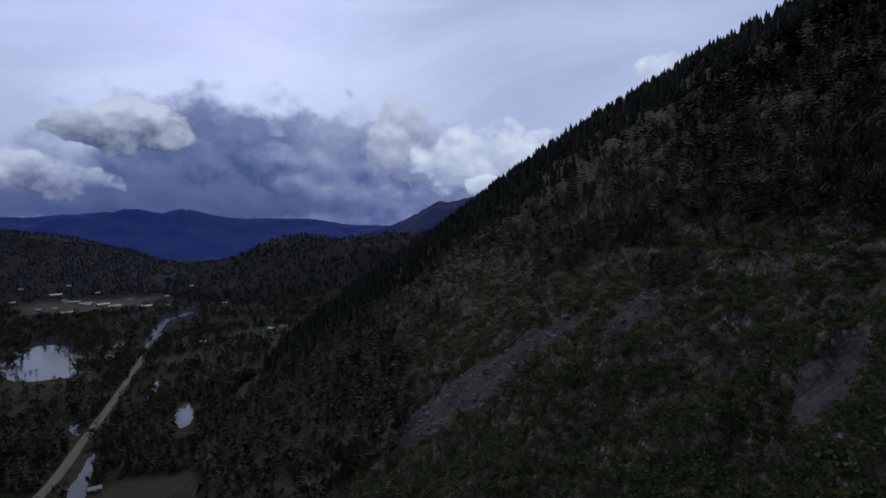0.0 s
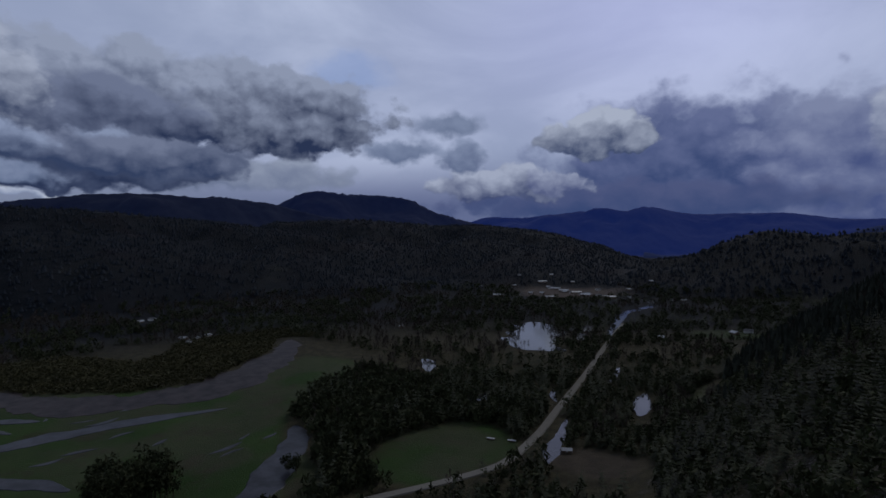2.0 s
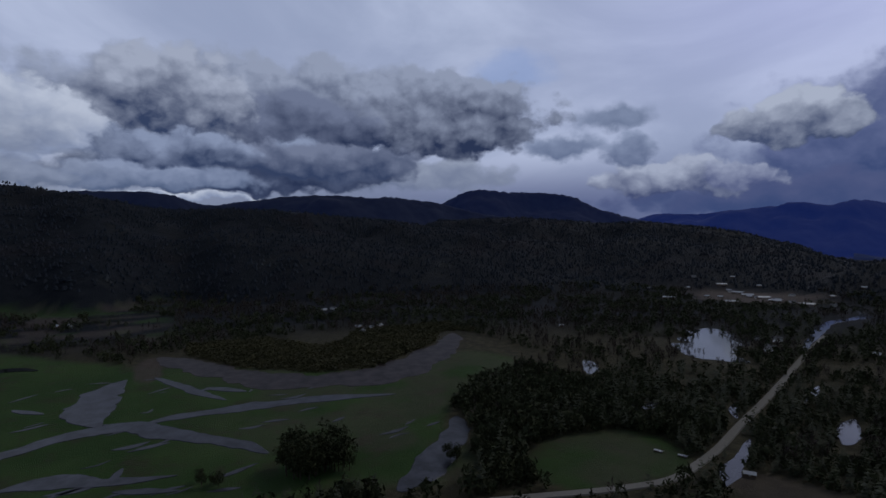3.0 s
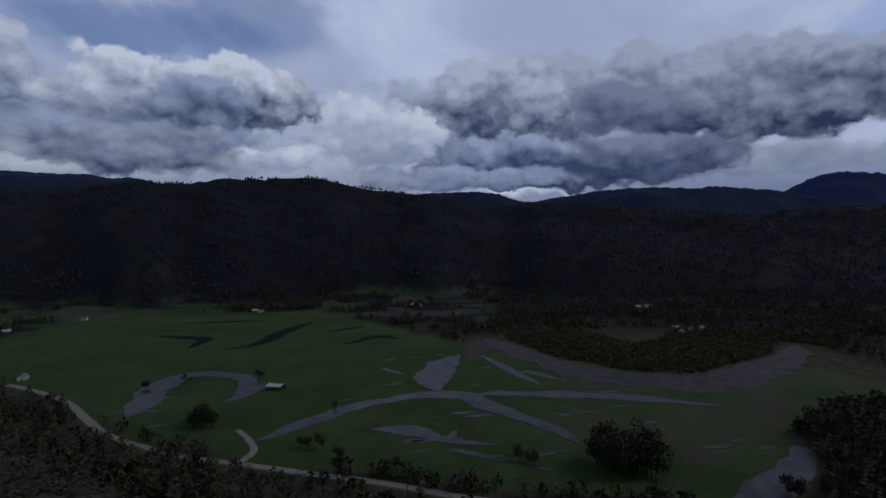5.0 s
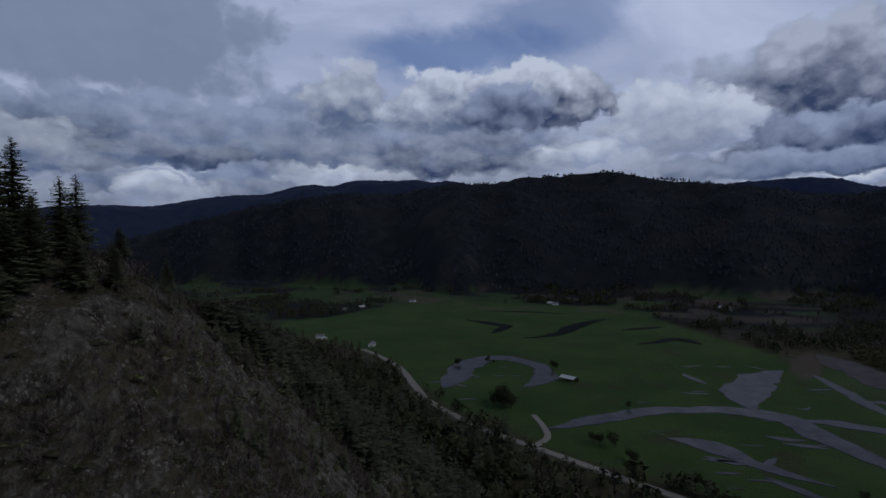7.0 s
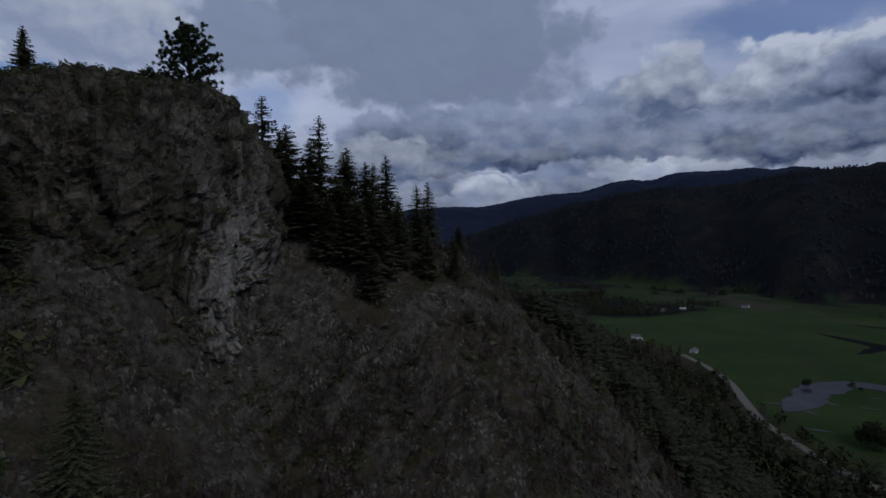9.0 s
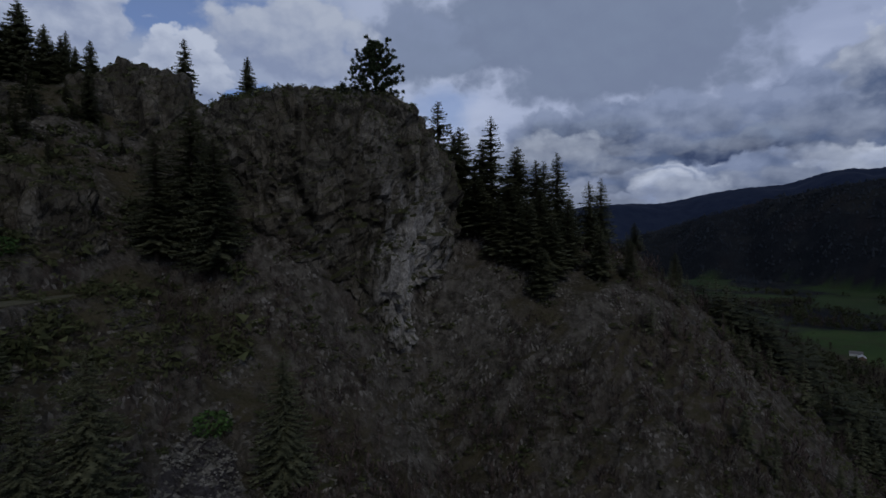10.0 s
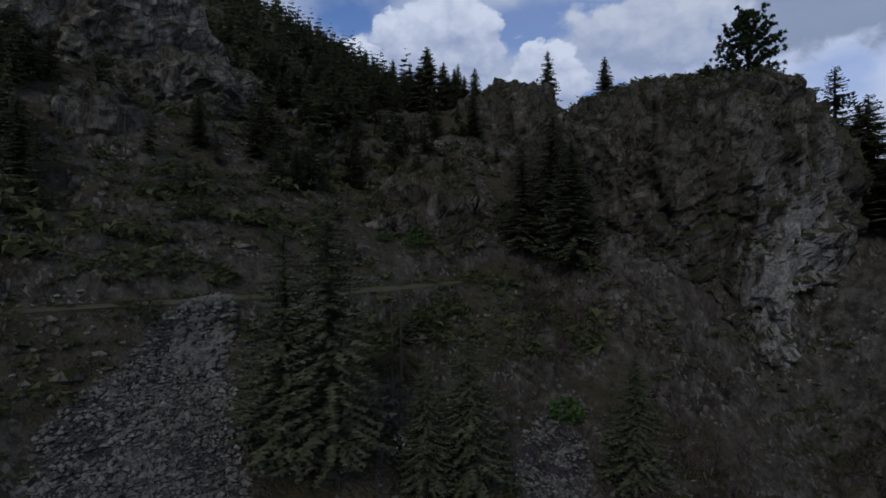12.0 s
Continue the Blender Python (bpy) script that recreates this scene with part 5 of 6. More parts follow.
for i, (px, py, pz) in enumerate(zip(x[:300], y[:300], terrain(x[:300], y[:300]))):
    ob = new("stone", stone_data[i % len(stone_data)])
    k = 0.5 + 1.0 * random.random() ** 3
    ob.matrix_basis = Matrix.Translation((px, py, pz + 0.08)) @ Euler((random.uniform(-0.5, 0.5), random.uniform(-0.5, 0.5), random.uniform(0, 6.28))).to_matrix().to_4x4() @ Matrix.Diagonal((k * 1.2, k * 1.2, k, 1))
    ob.parent = scree
x, y = polar(10000, -35, 12, 150, 290)
k = stone_cover(x, y) > 0.4
x, y = x[k], y[k]
size = 0.35 + 1.7 * rng.random(len(x)) ** 4
scatter("talus", STONES, x, y, size, size * 1.25, STONE, "grey talus blocks on the open slope", "stones", sink=-0.05)
x, y = polar(3400, 196, 256, 70, 215, 0)
z = terrain(x, y)
k = (fbm(x / 13 + 2, y / 13, 3) + rng.normal(0, 0.12, len(x)) > 0.0) & (z > 120) & (np.abs(x - curve(y, CONTOUR) + 9) > 3.5) & (stone_cover(x, y) < 0.1)
x, y, z = x[k], y[k], z[k]
h = 0.9 + 2.6 * rng.random(len(x)) ** 2
scatter("slope_bushes", BUSH, x, y, h, h * rng.uniform(1.1, 1.6, len(x)), SHRUB, "rounded olive green bushes on the slope above the track", "shrubs", z=z)
x, y = polar(5200, 138, 256, 50, 210, 0)
k = (fbm(x / 14 + 3, y / 14, 3) + rng.normal(0, 0.1, len(x)) > 0.22) & (terrain(x, y) > 30) & (np.abs(x - curve(y, CONTOUR) + 9) > 3.5) & (stone_cover(x, y) < 0.1)
x, y = x[k], y[k]
size = 0.45 + 2.0 * rng.random(len(x)) ** 3
scatter("rock_blocks", STONES, x, y, size * 1.1, size * 1.3, BLOCK, "angular grey rock ledges and blocks in the slope", "rocks", sink=0.0)
co = np.concatenate(LEDGES)
h = rng.uniform(0.4, 1.6, len(co))
scatter("ledge_shrubs", TUFT, co[:, 0], co[:, 1], h, h * 1.5, SHRUB, "grass tufts and low shrubs rooted on the rock ledges", "shrubs", z=co[:, 2])
x, y = polar(9000, 140, 256, 50, 190, 0)
k = (fbm(x / 9, y / 9, 2) > 0.05) & (terrain(x, y) > 30) & (np.abs(x - curve(y, CONTOUR) + 9) > 2.5)
x, y = x[k], y[k]
size = 0.15 + 0.55 * rng.random(len(x)) ** 3
scatter("loose_stones", STONES, x, y, size, size * 1.3, STONE, "loose grey stones scattered on the spur", "stones", sink=-0.03)


# ---------------------------------------------------------------- single trees


def part(name, bm, mat, parent, label=""):
    me = bm if isinstance(bm, bpy.types.Mesh) else bpy.data.meshes.new(name)
    if not isinstance(bm, bpy.types.Mesh):
        bm.to_mesh(me)
        bm.free()
        me.materials.append(mat)
    ob = new(name, me)
    ob.parent = parent
    return tagged(ob, label)


def limb(v, f, a, b, ra, rb, sides=6):
    """A tapered round piece of wood from a to b, added to lists of vertices and faces."""
    a, b = Vector(a), Vector(b)
    q = (b - a).to_track_quat("Z", "Y")
    n = len(v)
    for p, r in ((a, ra), (b, rb)):
        for i in range(sides):
            w = 2 * math.pi * i / sides
            v.append(tuple(p + q @ Vector((math.cos(w) * r, math.sin(w) * r, 0))))
    for i in range(sides):
        j = (i + 1) % sides
        f += [(n + i, n + j, n + sides + j), (n + i, n + sides + j, n + sides + i)]


def tri_mesh(name, v, f, mat):
    return big_mesh(name, np.array([tuple(p) for p in v], float), np.array(f), mat, False)


def fir(seed, whorls, spread, bare=0.08, thin=1.0, mat=None, boughs=8, pieces=3):
    """A fir 1 m high: trunk, and a crown of boughs."""
    root = new("conifer_tree")
    v, f = [], []
    limb(v, f, (0, 0, -0.03), (0, 0, 0.5), 0.016, 0.010, 8)
    limb(v, f, (0, 0, 0.5), (0, 0, 0.99), 0.010, 0.002, 8)
    part("trunk", tri_mesh("trunk", v, f, BARK), BARK, root)
    v, f = fir_crown(seed, whorls, spread, bare, thin, boughs, pieces)
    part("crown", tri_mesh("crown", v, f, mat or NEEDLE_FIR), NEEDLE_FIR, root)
    return root


def pine(seed, mat):
    """A broad open pine 1 m high: forked limbs that carry separate tufts of needles."""
    g = random.Random(seed)
    root = new("pine_tree")
    wood_v, wood_f, v, f = [], [], [], []
    limb(wood_v, wood_f, (0, 0, -0.05), (0.01, 0, 0.55), 0.026, 0.016, 8)
    limb(wood_v, wood_f, (0.01, 0, 0.55), (0, 0.01, 0.95), 0.016, 0.004, 8)
    for k in range(92):
        h = g.uniform(0.03, 0.93)
        a = g.uniform(0, 6.283)
        ln = (0.60 - 0.30 * max(0, h - 0.35)) * g.uniform(0.6, 1.0) * min(1, (h + 0.28) * 2.2) * (1.05 - h * 0.55)
        b = Vector((0.005, 0, h))
        e = b + Vector((math.cos(a) * ln, math.sin(a) * ln, ln * g.uniform(0.25, 0.75)))
        limb(wood_v, wood_f, b, e, 0.007, 0.002, 4)
        for m in range(6):
            c = b.lerp(e, 0.35 + 0.13 * m) + Vector((g.gauss(0, 0.025), g.gauss(0, 0.025), g.gauss(0.01, 0.02)))
            for _ in range(30):
                d = Vector((g.gauss(0, 1), g.gauss(0, 1), g.gauss(0.3, 0.9))).normalized()
                s1 = Vector((g.gauss(0, 1), g.gauss(0, 1), g.gauss(0, 1))).normalized() * 0.015
                n = len(v)
                v += [c - s1, c + s1, c + d * g.uniform(0.03, 0.055)]
                f.append((n, n + 1, n + 2))
    part("trunk", tri_mesh("trunk", wood_v, wood_f, BARK), BARK, root)
    part("crown", tri_mesh("crown", v, f, mat), mat, root)
    return root


def broadleaf(seed, mat, count=420):
    """A rounded tree 1 m high with limbs and a crown of leaf clumps."""
    g = random.Random(seed)
    root = new("broadleaf_tree")
    wood_v, wood_f, v, f = [], [], [], []
    limb(wood_v, wood_f, (0, 0, -0.03), (0, 0, 0.45), 0.022, 0.014, 7)
    lobes = []
    for k in range(9):
        a, h = g.uniform(0, 6.283), g.uniform(0.25, 0.5)
        e = Vector((math.cos(a) * g.uniform(0.08, 0.30), math.sin(a) * g.uniform(0.08, 0.30), g.uniform(0.42, 0.86)))
        limb(wood_v, wood_f, (0, 0, h * 0.8), e, 0.010, 0.003, 5)
        lobes.append((e, g.uniform(0.12, 0.2)))
    for k in range(count):
        c, r = g.choice(lobes)
        d = Vector((g.gauss(0, 1), g.gauss(0, 1), g.gauss(0, 1))).normalized() * r * g.uniform(0.5, 1.05)
        n = len(v)
        v += [c + d + Vector((g.gauss(0, 0.034), g.gauss(0, 0.034), g.gauss(0, 0.034))) for _ in range(3)]
        f.append((n, n + 1, n + 2))
    part("trunk", tri_mesh("trunk", wood_v, wood_f, BARK), BARK, root)
    part("crown", tri_mesh("crown", v, f, mat), mat, root)
    return root


def snag(seed):
    g = random.Random(seed)
    v, f = [], []
    limb(v, f, (0, 0, -0.03), (g.uniform(-0.02, 0.02), 0, 0.5), 0.016, 0.010, 7)
    limb(v, f, (0, 0, 0.49), (g.uniform(-0.03, 0.03), 0.01, 1.0), 0.010, 0.002, 7)
    root = tagged(new("dead_tree"), "bare grey standing dead tree trunk on the slope", "tree")
    part("trunk", tri_mesh("trunk", v, f, BARK), BARK, root)
    v, f = [], []
    for k in range(22):
        h, a = g.uniform(0.3, 0.97), g.uniform(0, 6.283)
        ln = g.uniform(0.03, 0.12) * (1.1 - h)
        limb(v, f, (0, 0, h), (math.cos(a) * ln * 1.5, math.sin(a) * ln * 1.5, h + ln * 0.3), 0.003, 0.001, 3)
    part("branches", tri_mesh("branches", v, f, BARK), BARK, root)
    return root


def set_tree(proto, x, y, h, wide=1.0, z=None, turn=None):
    """A copy of a tree on the ground, h metres high."""
    z = float(terrain(np.array([x]), np.array([y]))[0]) - 0.2 if z is None else z
    m = Matrix.Translation((x, y, z)) @ Matrix.Rotation(random.uniform(0, 6.28) if turn is None else turn, 4, "Z")
    ob = copy_thing(proto, m)
    ob.scale = (h * wide, h * wide, h)
    return ob


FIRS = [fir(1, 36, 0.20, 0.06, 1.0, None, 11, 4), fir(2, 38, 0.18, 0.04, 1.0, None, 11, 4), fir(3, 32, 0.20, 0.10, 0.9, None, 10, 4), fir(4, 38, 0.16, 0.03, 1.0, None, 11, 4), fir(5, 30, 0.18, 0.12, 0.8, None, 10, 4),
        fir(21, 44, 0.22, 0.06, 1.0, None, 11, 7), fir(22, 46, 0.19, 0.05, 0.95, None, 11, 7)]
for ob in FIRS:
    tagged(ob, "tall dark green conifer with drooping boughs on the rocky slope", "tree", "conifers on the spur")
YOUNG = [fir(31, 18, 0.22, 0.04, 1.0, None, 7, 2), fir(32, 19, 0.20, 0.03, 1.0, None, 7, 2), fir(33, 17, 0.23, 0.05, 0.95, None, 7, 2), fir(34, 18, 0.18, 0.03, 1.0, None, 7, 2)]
for ob in YOUNG:
    tagged(ob, "young dark green conifer on the stony slope", "tree", "young conifers on the slope")
PINE = tagged(pine(6, NEEDLE_PINE), "broad open pine standing on top of the rock", "tree", "pines on the crags")
LEAFY = [broadleaf(8, BROADLEAF), broadleaf(9, BROADLEAF, 520), broadleaf(10, BROADLEAF, 480)]
for ob in LEAFY:
    tagged(ob, "rounded leafy tree beside the flood water in the meadow", "tree", "meadow trees")

# big firs below the drone, the gully, the spur, the skyline: which shape, x, y, height, breadth
SPUR_FIRS = [(6, 42, -37, 25, 1.1), (5, 38, -39, 28, 1.0), (6, 41, -108, 29, 1.25), (5, 35, -103, 26, 1.2), (6, 46, -104, 24, 1.2), (6, 16, -71, 19, 1.2),
             (5, 29, -51, 19, 1.1), (6, 32, -47, 15, 1.1), (3, 86, -31, 13, 1.2), (1, 93, -62, 10, 1.2), (0, 80, -74, 9, 1.2), (1, 69, -125, 13, 1.1),
             (1, 38, -137, 15, 1.25, 170), (3, 35.5, -136, 7, 1.3, 170), (4, 58, -150, 17, 1.3, 177),
             (4, -9, -141, 30, 1.0), (1, -15, -145, 27, 1.2), (3, -13, -140, 22, 1.3), (4, -23, -142, 29, 0.9), (0, -30, -142, 21, 1.0), (2, -37, -142, 18, 1.1), (1, -41, -143, 22, 0.9),
             (2, -49, -141, 17, 1.0), (1, -53, -143, 20, 0.8), (1, -33, -130, 14, 1.3), (0, -25, -130, 16, 1.3), (1, -41, -132, 12, 1.3), (0, -17, -130, 16, 1.3), (3, -28, -136, 19, 1.3),
             (1, -47, -135, 12, 1.2), (3, -72, -140, 9, 1.2), (1, -86, -141, 8, 1.2), (0, -60, -138, 8, 1.2), (1, -34, -138, 17, 1.2), (1, -20, -137, 20, 1.2), (3, -10, -136, 19, 1.2),
             (1, -28, -123, 17, 1.1), (0, -33, -120, 15, 1.1), (3, -38, -124, 16, 1.1), (1, -22, -125, 15, 1.1), (0, -30, -116, 11, 1.2), (1, -45, -122, 12, 1.1), (3, -53, -124, 10, 1.1)]
for k, x, y, h, w, *base in SPUR_FIRS:
    set_tree(FIRS[k], x, y, h, w * (1.55 if x < 0 else 1.1), base[0] if base else None)
g = random.Random(12)
for _ in range(46):  # the wooded brow behind the knoll
    x = g.uniform(84, 150)
    y = -150 + g.uniform(-14, 10) + (x - 84) * 0.12
    set_tree(FIRS[g.randrange(4)], x, y, g.uniform(8, 15), g.uniform(0.9, 1.2))
for _ in range(80):  # single firs on the open slope
    x, y = g.uniform(80, 150), g.uniform(-118, -20)
    if abs(x - 70) > 9:
        set_tree(YOUNG[g.randrange(4)], x, y, 4 + 9 * g.random() ** 1.5, g.uniform(1.1, 1.5))
for _ in range(45):  # darker firs half way up the slope
    x, y = g.uniform(76, 118), g.uniform(-128, -50)
    set_tree(YOUNG[g.randrange(4)], x, y, g.uniform(6, 12), g.uniform(1.3, 1.7))
for _ in range(60):  # young firs round the gully and below the knoll
    x, y = g.uniform(46, 92), g.uniform(-128, -62)
    if abs(x - float(curve(np.array([y]), CONTOUR)[0]) + 9) > 4.5:
        set_tree(YOUNG[g.randrange(4)], x, y, g.uniform(2.5, 7.5), g.uniform(1.1, 1.4))
for _ in range(46):  # low firs on the near face of the spur
    set_tree(YOUNG[g.randrange(4)], g.uniform(-115, -40), g.uniform(-138, -84), g.uniform(3, 9), g.uniform(1.1, 1.4))
for _ in range(40):  # the flank of the spur towards the valley
    x = g.uniform(-190, -70)
    y = -138 + g.uniform(-6, 60) * (0.4 + (-70 - x) / 160)
    set_tree(YOUNG[g.randrange(4)], x, y, g.uniform(5, 13), g.uniform(1.0, 1.3))
# firs along the top of the knoll: bearing, height of the tip in degrees, tree height
for az, tip, h in ((216.1, 17.1, 11), (213.7, 19.4, 16), (214.6, 17.6, 12), (212.0, 17.9, 13), (210.8, 17.3, 11), (208.7, 17.3, 11), (217.6, 17.1, 12), (219, 17.8, 13), (215.3, 16.8, 9), (211.4, 16.6, 10), (209.8, 16.6, 9)):
    a, r = radians(az), 160.0
    set_tree(FIRS[int(h) % 4], -math.sin(a) * r, math.cos(a) * r, h + 4, 1.5, H - 4 + r * math.tan(radians(tip)) - h)
set_tree(PINE, 6.0, -126.0, 14.5, 0.92, 170.5, 0.4)
set_tree(PINE, 46, -139, 6, 1.0, 168.5)
set_tree(PINE, 14, -128, 3.2, 1.1, 173.0)
set_tree(PINE, 21, -129, 2.6, 1.1, 172.5)
for ob in FIRS + YOUNG + [PINE]:
    ob.matrix_basis = Matrix.Translation((180 + 12 * random.random(), -190 - 20 * random.random(), 0)) @ Matrix.Diagonal((10, 10, 10, 1))
    ob.location.z = float(terrain(np.array([ob.location.x]), np.array([ob.location.y]))[0]) - 0.2
for x, y, h in ((41, -53, 13), (41.5, -55.5, 14), (61.5, -150, 11), (-12, -143, 20), (92, -48, 9)):
    m = snag(int(x * 7))
    m.matrix_basis = Matrix.Translation((x, y, float(terrain(np.array([x]), np.array([y]))[0]) - 0.2)) @ Matrix.Diagonal((h, h, h, 1))

# meadow groups: centre, radius, how many, height
for cx, cy, rad, count, h0 in ((-328, 79, 19, 40, 22), (-386, -217, 12, 16, 16), (-505, -300, 5, 2, 9), (-517, -231, 3, 2, 12), (-478, -326, 5, 3, 9), (-337, 20, 12, 5, 8), (-318, -60, 8, 5, 9),
                               (-300, 170, 14, 8, 10), (-330, 215, 16, 9, 11), (-345, -120, 10, 5, 9), (-332, -95, 6, 3, 10), (-431, -130, 1.5, 1, 6)):
    for _ in range(count):
        a, r = g.uniform(0, 6.283), rad * math.sqrt(g.random())
        set_tree(LEAFY[g.randrange(3)], cx + r * math.cos(a) * 0.8, cy + r * math.sin(a), h0 * g.uniform(0.7, 1.25), g.uniform(0.8, 1.1), -0.1)
for ob, (x, y) in zip(LEAFY, ((-316, 96), (-330, 72), (-338, 88))):
    ob.matrix_basis = Matrix.Translation((x, y, -0.1)) @ Matrix.Diagonal((12, 12, 12, 1))

# shrubs that stand out on the near slope
FRESH = speckled("fresh_green_leaves", (0.03, 0.07, 0.02), (0.07, 0.13, 0.04), 1.5, 0.8, bumpy=0)
BLOSSOM = speckled("white_blossom", (0.25, 0.26, 0.24), (0.6, 0.6, 0.56), 3.0, 0.8, bumpy=0)


def shrub(name, x, y, h, mat, label, count, size, seed):
    root = tagged(new(name), label, "shrub")
    v, f = clump_shape(seed, count, size)
    part("foliage", big_mesh("foliage", v, f, mat, False), mat, root)
    wv, wf = [], []
    gg = random.Random(seed)
    for _ in range(6):
        a = gg.uniform(0, 6.283)
        limb(wv, wf, (0, 0, -0.1), (math.cos(a) * 0.25, math.sin(a) * 0.25, 0.6), 0.02, 0.008, 5)
    part("stems", tri_mesh("stems", wv, wf, BARK), BARK, root)
    root.matrix_basis = Matrix.Translation((x, y, float(terrain(np.array([x]), np.array([y]))[0]))) @ Matrix.Diagonal((h * 1.3, h * 1.3, h, 1))
    return root


shrub("leafy_shrub", 26.5, -75, 4.2, FRESH, "fresh green leafy shrub beside the stone chute", 420, 0.05, 301)
shrub("blossom_shrub", 36.5, -48, 3.0, BLOSSOM, "white blossoming shrub among the firs", 170, 0.035, 302)
shrub("leafy_shrub", 58, -82, 3.4, FRESH, "bright green leafy shrub below the cliff", 380, 0.05, 303)
shrub("leafy_shrub", 62, -78, 2.6, FRESH, "low bright green shrub below the cliff", 320, 0.05, 304)

# ---------------------------------------------------------------- buildings
WALL_WHITE = plain("painted_white_boards", (0.62, 0.62, 0.6), 0.7, 2.0, 0.15)
WALL_BROWN = plain("brown_boards", (0.16, 0.12, 0.09), 0.8, 2.0, 0.3)
ROOF_PALE = plain("pale_sheet_metal_roof", (0.48, 0.5, 0.53), 0.35, 0.8, 0.1)
ROOF_GREY = plain("grey_shingle_roof", (0.16, 0.16, 0.17), 0.85, 1.0, 0.25)
PANE = plain("dark_window_glass", (0.03, 0.035, 0.04), 0.1, 0.5, 0.1)
DOOR = plain("brown_door", (0.12, 0.08, 0.05), 0.6, 3.0, 0.2)


def box(bm, x0, x1, y0, y1, z0, z1):
    m = Matrix.Translation(((x0 + x1) / 2, (y0 + y1) / 2, (z0 + z1) / 2)) @ Matrix.Diagonal((x1 - x0, y1 - y0, z1 - z0, 1))
    bmesh.ops.create_cube(bm, size=1, matrix=m)


def house(name, ln, wd, eave, rise, wall_mat, roof_mat, label, category, windows=2, open_side=False):
    """A gabled building: walls, roof with eaves, door and windows with panes."""
    root = tagged(new(name), label, category)
    bm = bmesh.new()
    if open_side:
        for sx in np.linspace(-ln / 2 + 0.2, ln / 2 - 0.2, 5):
            post = bmesh.new()
            box(post, sx - 0.12, sx + 0.12, -wd / 2 + 0.08, -wd / 2 + 0.32, -0.3, eave)
            part("post", post, wall_mat, root)
        box(bm, -ln / 2, ln / 2, wd / 2 - 0.1, wd / 2, -0.3, eave)
    else:
        box(bm, -ln / 2, ln / 2, -wd / 2, wd / 2, -0.3, eave)
        for sx in (-ln / 2, ln / 2):
            vs = [bm.verts.new((sx, y, z)) for y, z in ((-wd / 2, eave), (wd / 2, eave), (0, eave + rise))]
            bm.faces.new(vs)
    part("wall", bm, wall_mat, root)
    bm = bmesh.new()
    o, t = 0.5, 0.18
    pts = [(-wd / 2 - o, eave - o * rise * 2 / wd), (0, eave + rise), (wd / 2 + o, eave - o * rise * 2 / wd)]
    ring = [[bm.verts.new((sx, y, z + dz)) for dz, row in ((t, pts), (0.02, pts[::-1])) for y, z in row] for sx in (-ln / 2 - o, ln / 2 + o)]
    for i in range(6):
        bm.faces.new((ring[0][i], ring[0][(i + 1) % 6], ring[1][(i + 1) % 6], ring[1][i]))
    for r in ring:
        bm.faces.new((r[0], r[1], r[4], r[5]))
        bm.faces.new((r[1], r[2], r[3], r[4]))
    bmesh.ops.recalc_face_normals(bm, faces=bm.faces)
    part("roof", bm, roof_mat, root)
    if not open_side:
        for i in range(windows):
            x = -ln / 2 + ln * (i + 1) / (windows + 1)
            for sg in (-1, 1):
                bm = bmesh.new()
                box(bm, x - 0.6, x + 0.6, sg * wd / 2 - 0.03, sg * wd / 2 + 0.06, 0.9, min(2.2, eave - 0.2))
                w = part("window", bm, WALL_WHITE, root)
                bm = bmesh.new()
                box(bm, x - 0.5, x + 0.5, sg * wd / 2 - 0.02, sg * wd / 2 + 0.075, 1.0, min(2.1, eave - 0.3))
                part("pane", bm, PANE, w)
        bm = bmesh.new()
        box(bm, ln / 2 - 0.03, ln / 2 + 0.06, -0.5, 0.5, -0.2, 2.05)
        part("door", bm, DOOR, root)
    return root


def set_down(ob, x, y, turn):
    z = float(terrain(np.array([x]), np.array([y]))[0])
    ob.matrix_basis = pose(x, y, z + 0.1, 0, 0, turn)
    return ob


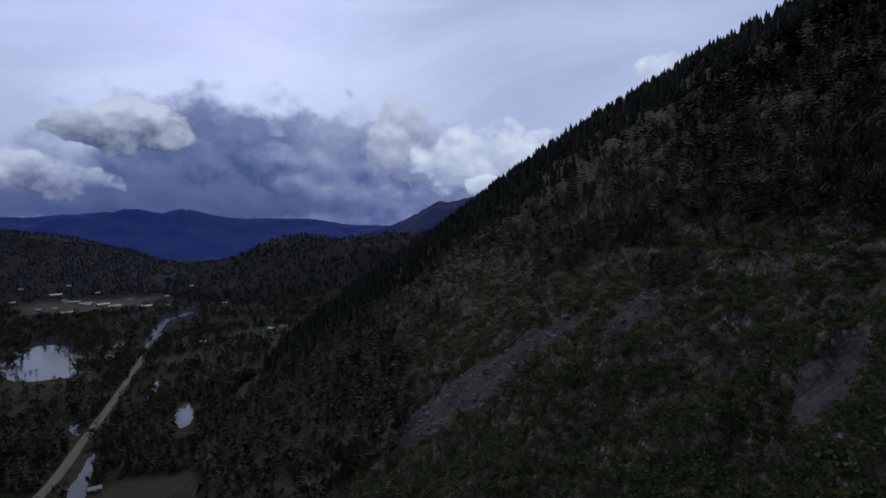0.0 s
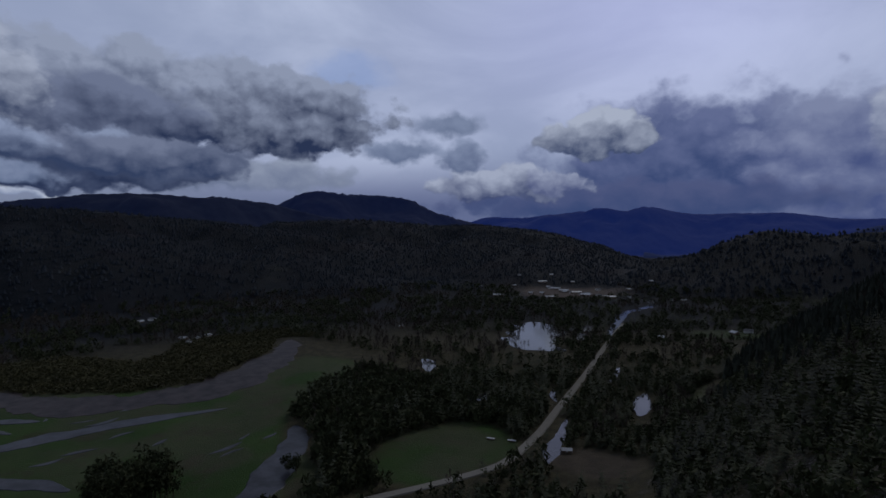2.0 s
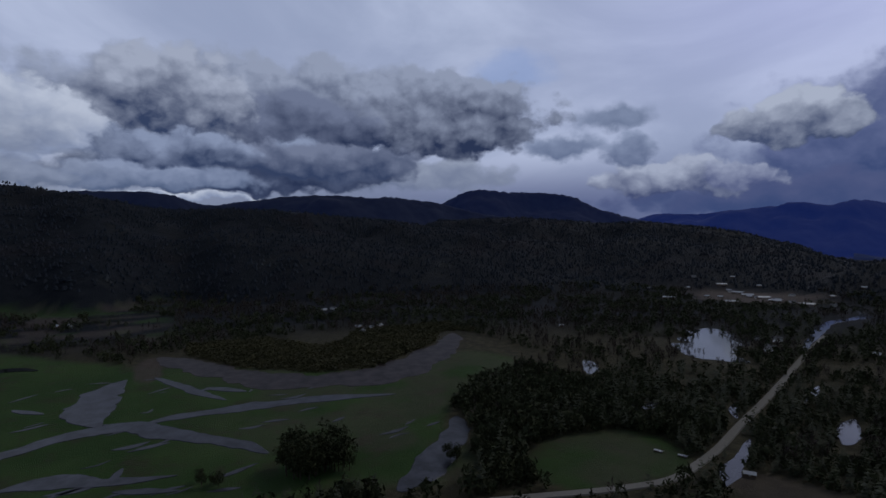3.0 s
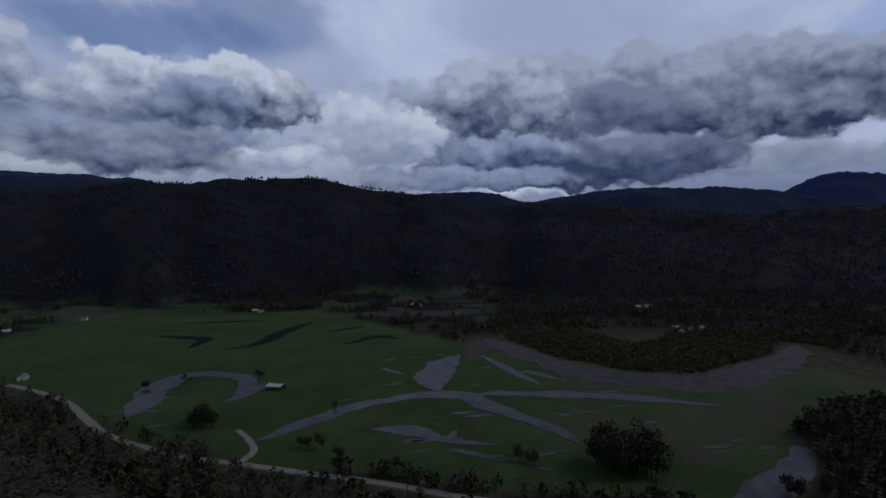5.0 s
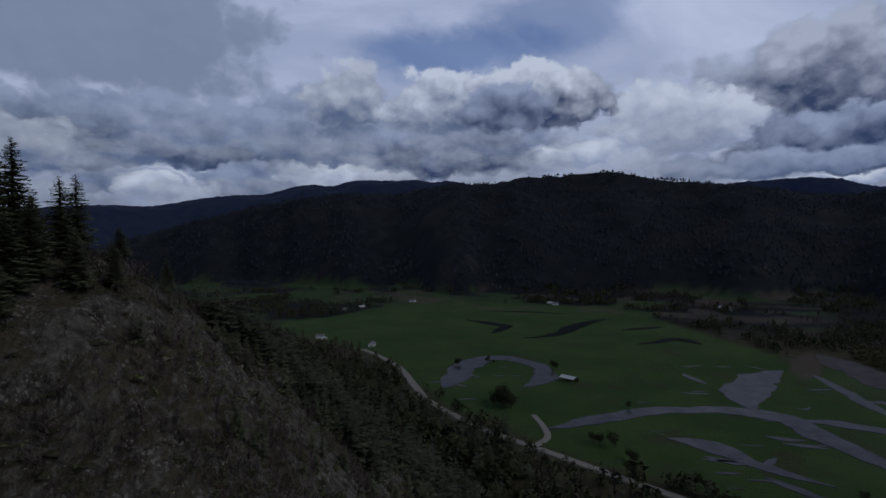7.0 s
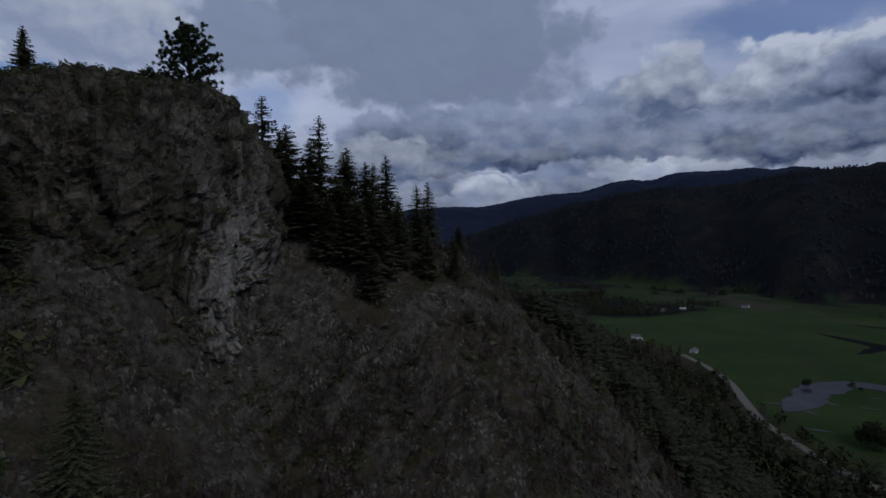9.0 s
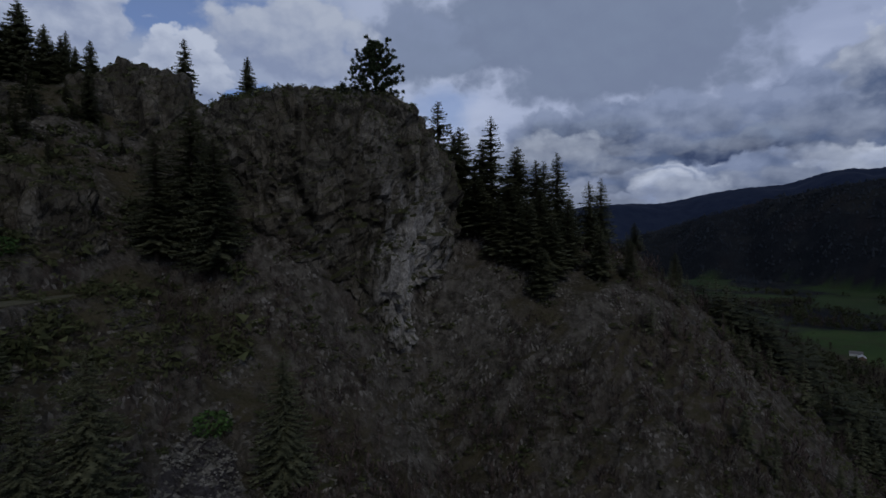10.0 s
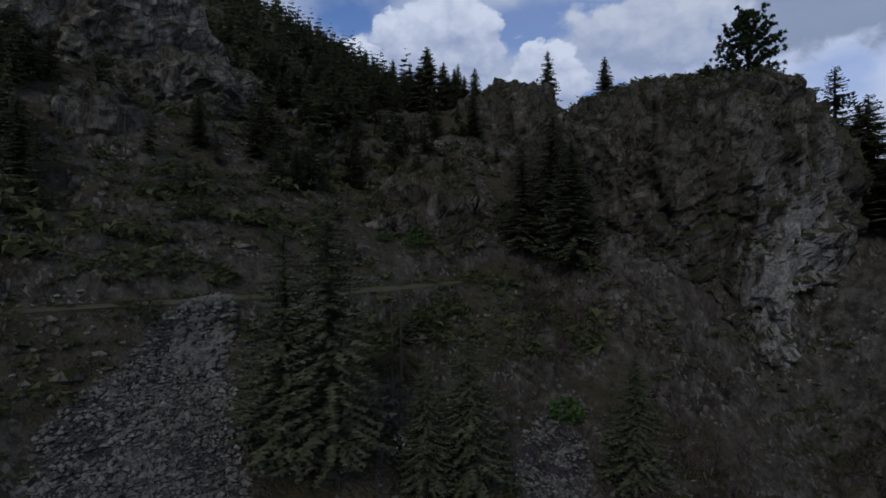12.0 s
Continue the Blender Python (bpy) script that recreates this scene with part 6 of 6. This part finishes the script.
set_down(house("hay_barn", 15, 9, 3.6, 1.6, WALL_BROWN, ROOF_PALE, "open hay barn with a pale metal roof in the meadow", "barn", open_side=True), -482, -201, 78)
set_down(house("shed", 6, 4, 2.0, 0.9, WALL_BROWN, ROOF_PALE, "small shed with a bright metal roof by the brown field", "shed", 1), -196, 297, 35)
COTTAGE = [house("house", 12, 8, 2.8, 2.2, WALL_WHITE, ROOF_GREY, "white house with a grey shingle roof among trees", "house", 3),
           house("house", 11, 7, 2.6, 2.0, WALL_BROWN, ROOF_PALE, "brown timber house with a pale metal roof among trees", "house", 2),
           house("hall", 24, 12, 4.0, 2.2, WALL_BROWN, ROOF_PALE, "long pale hall with a metal roof in the far village", "building", 5)]
SITES = [(-986, -438), (-994, -452), (-887, -717), (-1081, -162), (-1066, -144), (-1050, 272), (-1066, 296), (-798, 282), (-782, 262), (-815, 300), (-507, -575), (-497, -556), (-505, -476),
         (-662, 543), (-433, 714), (-392, 630), (-405, 655), (-420, 690), (-450, 700), (-261, 812), (-250, 835), (-323, 714), (-724, -751), (-763, -745)]
for i, (x, y) in enumerate(SITES):
    set_down(copy_thing(COTTAGE[i % 2], Matrix()), x, y, g.uniform(0, 180))
VILLAGE = [(-899, 1249), (-870, 1238), (-853, 1224), (-762, 1155), (-742, 1152), (-726, 1148), (-700, 1150), (-691, 1142), (-654, 1129), (-630, 1118), (-611, 1104), (-813, 1082), (-492, 1151), (-468, 1150), (-780, 1185), (-820, 1200)] + [(-800 + 70 * math.cos(2.4 * k) * k ** 0.45, 1180 + 60 * math.sin(2.4 * k) * k ** 0.45) for k in range(1, 17)]
for i, (x, y) in enumerate(VILLAGE):
    set_down(copy_thing(COTTAGE[2 if i % 5 == 0 else i % 2], Matrix()), x, y, g.uniform(10, 60))
for ob, (x, y) in zip(COTTAGE, ((-1092, -150), (-820, 268), (-775, 1168))):
    set_down(ob, x, y, 30)
TRAILER = house("farm_trailer", 4.8, 1.5, 0.8, 0.1, WALL_BROWN, ROOF_PALE, "low pale farm trailer parked on the meadow", "trailer", 0)
set_down(TRAILER, -247, 281, 20)
set_down(copy_thing(TRAILER, Matrix()), -234, 288, 25)
